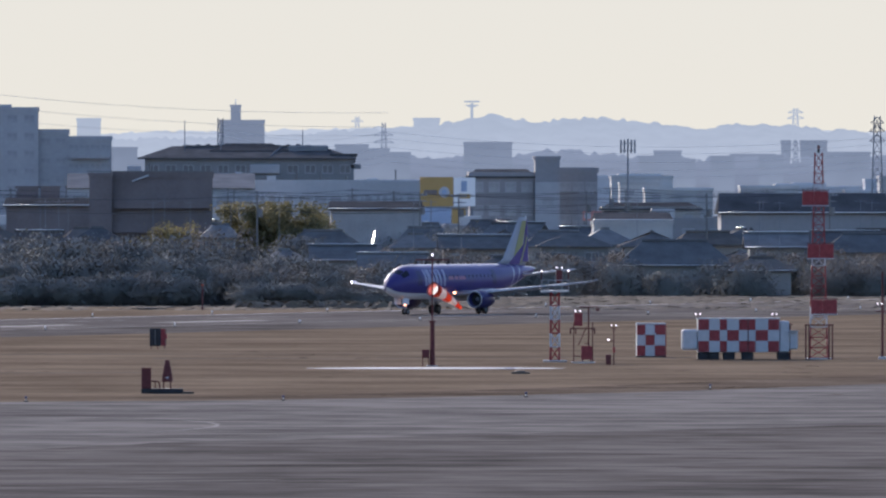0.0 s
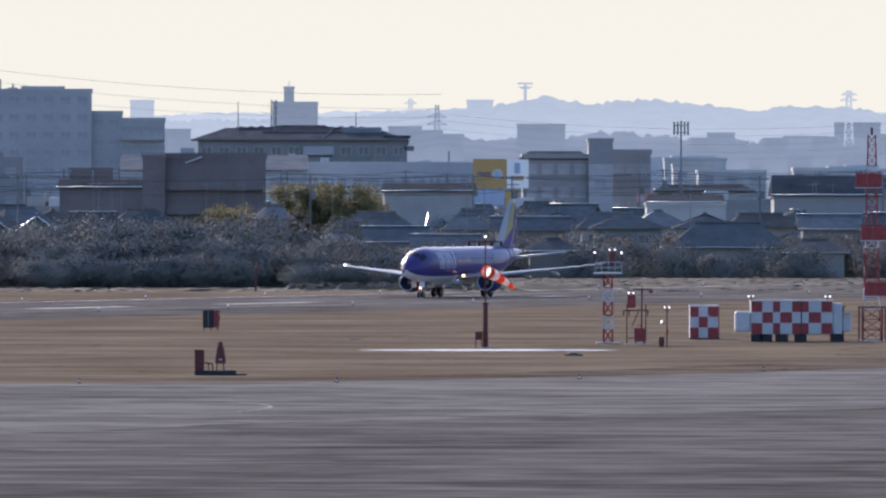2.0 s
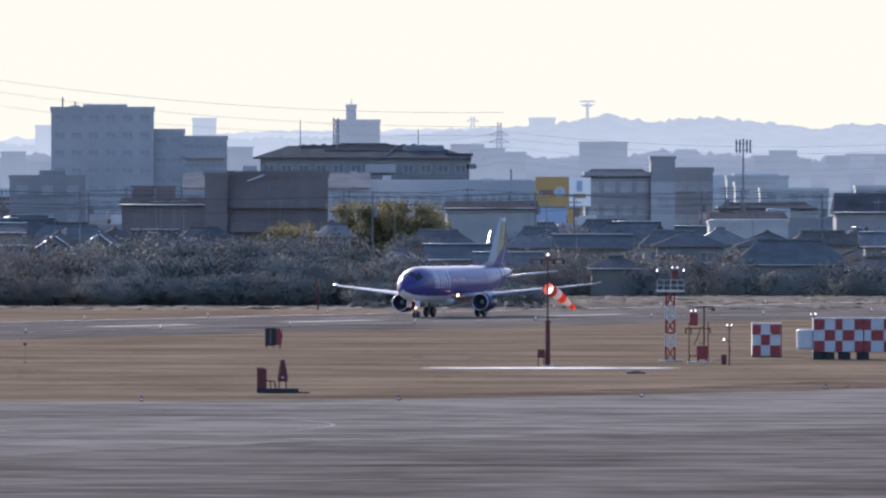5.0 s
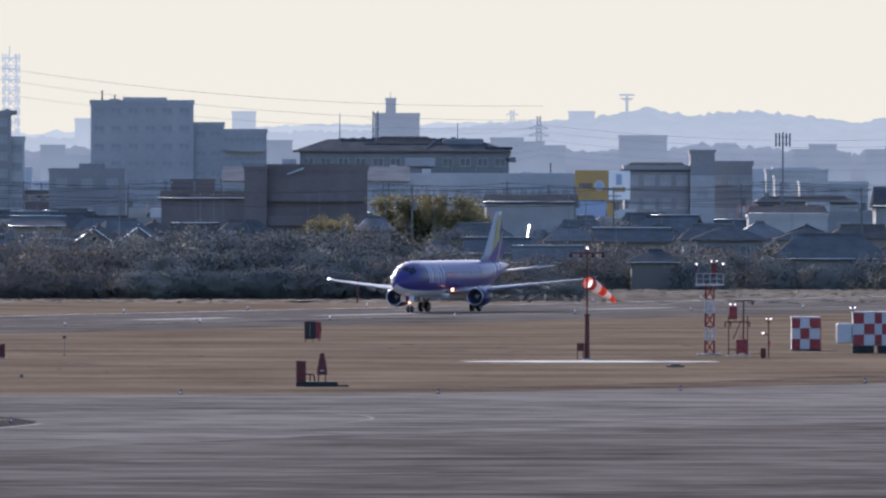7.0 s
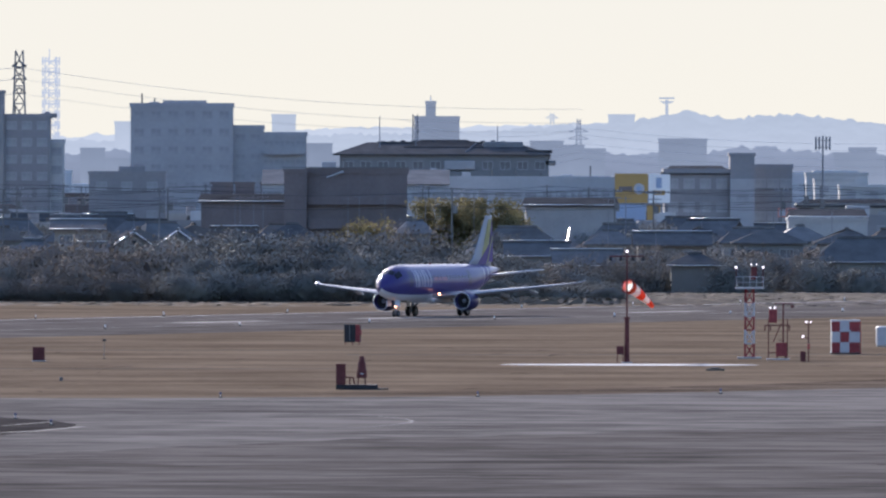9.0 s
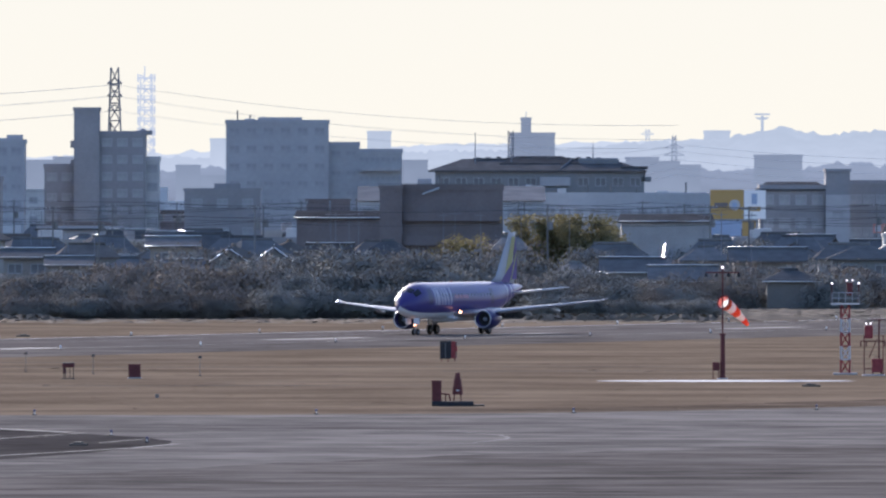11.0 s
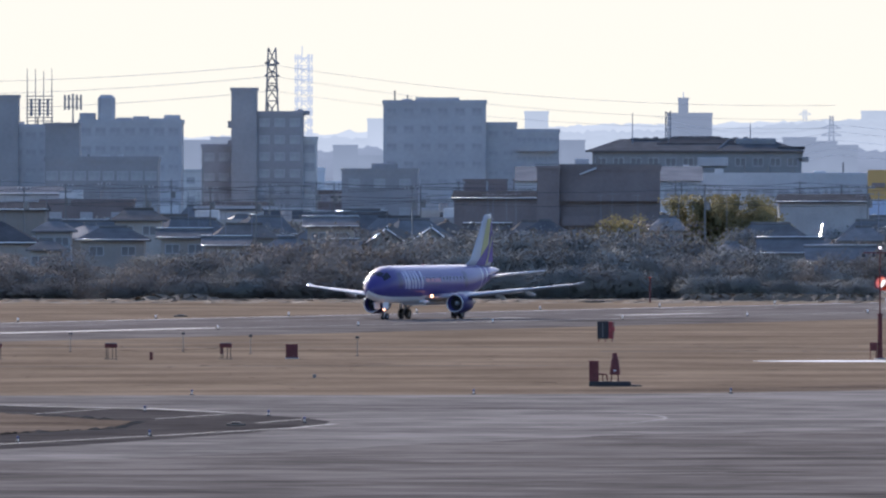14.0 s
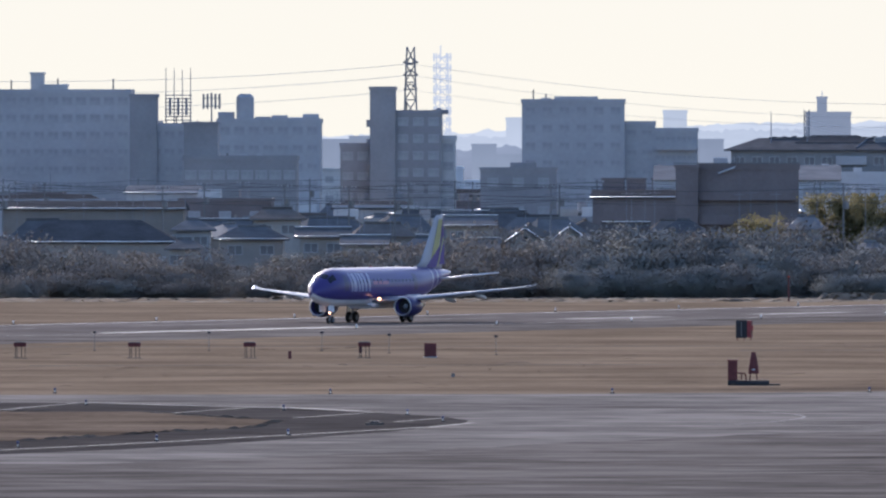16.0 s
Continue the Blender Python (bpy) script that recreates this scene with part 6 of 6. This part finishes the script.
        lip = bmesh.new()
        lr = [[lip.verts.new((NOSE - 10.2 + math.sin(q * math.tau / 6) * 0.06, 4.05 * sgn + math.cos(k * math.tau / n) * (0.78 + math.cos(q * math.tau / 6) * 0.06), 1.42 + math.sin(k * math.tau / n) * (0.78 + math.cos(q * math.tau / 6) * 0.06))) for q in range(6)] for k in range(n)]
        for k in range(n):
            for q in range(6):
                lip.faces.new((lr[k][q], lr[k][(q + 1) % 6], lr[(k + 1) % n][(q + 1) % 6], lr[(k + 1) % n][q]))
        part("intake_lip", lip, STEEL, nac, "", True)
        part("fan", bar((NOSE - 10.8, 4.05 * sgn, 1.42), (NOSE - 10.86, 4.05 * sgn, 1.42), 0.64, n=20), INTAKE, nac)
        part("spinner", bar((NOSE - 10.45, 4.05 * sgn, 1.42), (NOSE - 10.8, 4.05 * sgn, 1.42), 0.04, 0.2, 12), PLGREY, nac)
        part("exhaust_cone", bar((NOSE - 13.1, 4.05 * sgn, 1.42), (NOSE - 14.0, 4.05 * sgn, 1.45), 0.42, 0.1, 14), STEEL, nac)
        part("engine_pylon", box(NOSE - 14.1, NOSE - 11.1, 4.05 * sgn - 0.14, 4.05 * sgn + 0.14, 1.9, 2.45, 0.06), PLGREY, nac)
        # tailplane
        part("tailplane", foil([((NOSE - 25.6, 0.5 * sgn, 3.72), 2.9, 0.3, (0, 0, 1)), ((NOSE - 28.2, 5.0 * sgn, 4.22), 1.35, 0.13, (0, 0, 1))]), PLWHITE, t, "", True)
        # landing light in the wing root
        part("landing_light", ball(0.14, (NOSE - 10.35, 1.75 * sgn, 2.08)), WARM, t, "lit warm landing light", True)
        # main gear
        part("gear_leg", bar((NOSE - 14.3, 2.6 * sgn, 0.5), (NOSE - 14.2, 2.35 * sgn, 1.9), 0.12), PLGREY, t)
        part("gear_brace", bar((NOSE - 14.3, 2.5 * sgn, 0.9), (NOSE - 14.2, 1.3 * sgn, 1.6), 0.07), PLGREY, t)
        part("axle", bar((NOSE - 14.3, 2.6 * sgn - 0.4, 0.48), (NOSE - 14.3, 2.6 * sgn + 0.4, 0.48), 0.08), PLGREY, t)
        part("gear_door", box(NOSE - 14.6, NOSE - 13.8, 2.9 * sgn - 0.03, 2.9 * sgn + 0.03, 0.9, 1.85, 0.02), PLWHITE, t)
        for dy in (-0.33, 0.33):
            wheel(t, NOSE - 14.3, 2.6 * sgn + dy, 0.48, 0.34)
    # nose gear
    part("nose_leg", bar((0, 0, 0.3), (0.1, 0, 1.7), 0.09), PLGREY, t)
    part("drag_brace", bar((0.05, 0, 0.8), (-0.9, 0, 1.65), 0.05), PLGREY, t)
    part("axle", bar((0, -0.22, 0.31), (0, 0.22, 0.31), 0.06), PLGREY, t)
    for dy in (-0.42, 0.42):
        part("nose_gear_door", box(0.1, 1.4, dy - 0.02, dy + 0.02, 1.0, 1.6, 0.02), PLWHITE, t)
    for dy in (-0.2, 0.2):
        wheel(t, 0, dy, 0.31, 0.2)
    part("taxi_light", ball(0.12, (0.16, 0.0, 0.98)), WARM, t, "lit warm taxi light", True)
    part("beacon", ball(0.1, (NOSE - 12.5, 0, 4.9)), RED, t, "", True)
    # fin with its livery
    ax = (0, 1, 0)
    fin = part("fin", foil([((NOSE - 21.6, 0, 4.55), 6.4, 0.3, ax), ((NOSE - 23.4, 0, 5.3), 4.9, 0.34, ax), ((NOSE - 26.7, 0, 9.25), 1.75, 0.2, ax), ((NOSE - 26.95, 0, 9.37), 1.4, 0.1, ax)]), PLGREY, t, "grey-white tail fin", True)
    for sgn in (1, -1):
        def fin_shape(pts, material, off):
            bm = bmesh.new()
            lo = [bm.verts.new((NOSE - s, sgn * off, z)) for s, z in pts]
            hi = [bm.verts.new((NOSE - s, sgn * (off + 0.01), z)) for s, z in pts]
            bm.faces.new(lo)
            bm.faces.new(hi)
            for i in range(len(pts)):
                bm.faces.new((lo[i], lo[(i + 1) % len(pts)], hi[(i + 1) % len(pts)], hi[i]))
            part("fin_band", bm, material, fin, "")
        fin_shape(((25.2, 5.2), (26.7, 5.2), (28.0, 9.0), (27.2, 9.0)), YELLOWP, 0.165)
        fin_shape(((26.9, 5.0), (28.2, 5.0), (28.3, 7.5), (28.1, 7.9)), PURPLEP, 0.17)
        fin_shape(((24.2, 4.75), (26.4, 4.75), (28.0, 6.6), (27.7, 6.9)), PURPLEP, 0.175)
        fin_shape(((26.7, 4.9), (26.95, 4.9), (28.2, 7.3), (28.1, 7.6)), YELLOWP, 0.185)
    part("rudder", foil([((NOSE - 27.0, 0, 5.0), 1.7, 0.14, ax), ((NOSE - 27.95, 0, 9.05), 0.6, 0.07, ax)]), PURPLEP, fin, "purple rudder")
    part("fin_cap_light", ball(0.09, (NOSE - 28.2, 0, 9.36)), PLWHITE, fin, "", True)
    return t


plane = airliner()

# place of the nose gear and heading of the airliner, every half second
ROLL = [
    (0, 24.47, 1583.98, -119.70),
    (0.5, 23.66, 1581.34, -117.40),
    (1, 22.72, 1578.41, -115.40),
    (1.5, 21.71, 1575.30, -113.80),
    (2, 20.64, 1572.07, -112.70),
    (2.5, 19.54, 1568.64, -112.15),
    (3, 18.43, 1565.18, -111.60),
    (3.5, 17.32, 1561.71, -111.30),
    (4, 16.21, 1558.29, -111.00),
    (4.5, 15.13, 1554.88, -110.98),
    (5, 14.04, 1551.49, -110.96),
    (5.5, 12.96, 1548.13, -110.94),
    (6, 11.88, 1544.75, -110.92),
    (6.5, 10.78, 1541.35, -110.90),
    (7, 9.65, 1537.88, -111.07),
    (7.5, 8.49, 1535.11, -111.23),
    (8, 7.26, 1532.18, -111.40),
    (8.5, 5.96, 1529.06, -111.53),
    (9, 4.55, 1525.70, -111.67),
    (9.5, 3.01, 1522.06, -111.80),
    (10, 1.34, 1518.07, -111.93),
    (10.5, -0.49, 1513.70, -112.07),
    (11, -2.52, 1508.90, -112.20),
    (11.5, -4.73, 1503.63, -112.28),
    (12, -7.16, 1497.84, -112.35),
    (12.5, -9.82, 1491.50, -112.42),
    (13, -12.73, 1484.58, -112.50),
    (13.5, -15.89, 1477.05, -112.50),
    (14, -19.31, 1468.90, -112.50),
    (14.5, -23.00, 1460.11, -112.50),
    (15, -26.95, 1450.70, -112.50),
    (15.5, -31.18, 1440.64, -112.50),
    (16, -35.65, 1429.99, -112.50),
]


def motions():
    walk(plane, [(t, pose(x, y, 0.02, 0.5, 0, h)) for t, x, y, h in ROLL])
    # the sleeve swings and dips a little in the wind
    walk(sleeve, [(t, pose(0, 0, 5.65, 0, dip, turn)) for t, dip, turn in
                  ((0, 17, 50), (0.5, 15, 52), (1, 13, 52), (1.5, 13, 50), (2.2, 15, 53), (3, 18, 54), (3.5, 19.5, 54), (4.2, 19, 54), (5.2, 18, 52), (6.3, 16, 51), (7, 17, 51), (8.2, 19, 53),
                   (9.2, 20, 53), (10.3, 21, 54), (11, 22, 54), (12, 23, 54), (12.5, 23, 55), (13.5, 22, 53), (14.5, 20, 52), (16, 21, 53))])
    # wheels: they turn with the way rolled, one row a frame
    way, times = [0.0], [r[0] for r in ROLL]
    for a, b in zip(ROLL, ROLL[1:]):
        way.append(way[-1] + math.hypot(b[1] - a[1], b[2] - a[2]))
    for wheel_ob, x, y, r in WHEELS:
        turn, last, rows = 0.0, 0.0, []
        for k in range(16 * FPS + 1):
            s = float(np.interp(k / FPS, times, way))
            turn += min(80.0, math.degrees((s - last) / r))
            last = s
            rows.append((k / FPS, pose(x, y, r, 0, turn % 360, 0)))
        walk(wheel_ob, rows)


motions()
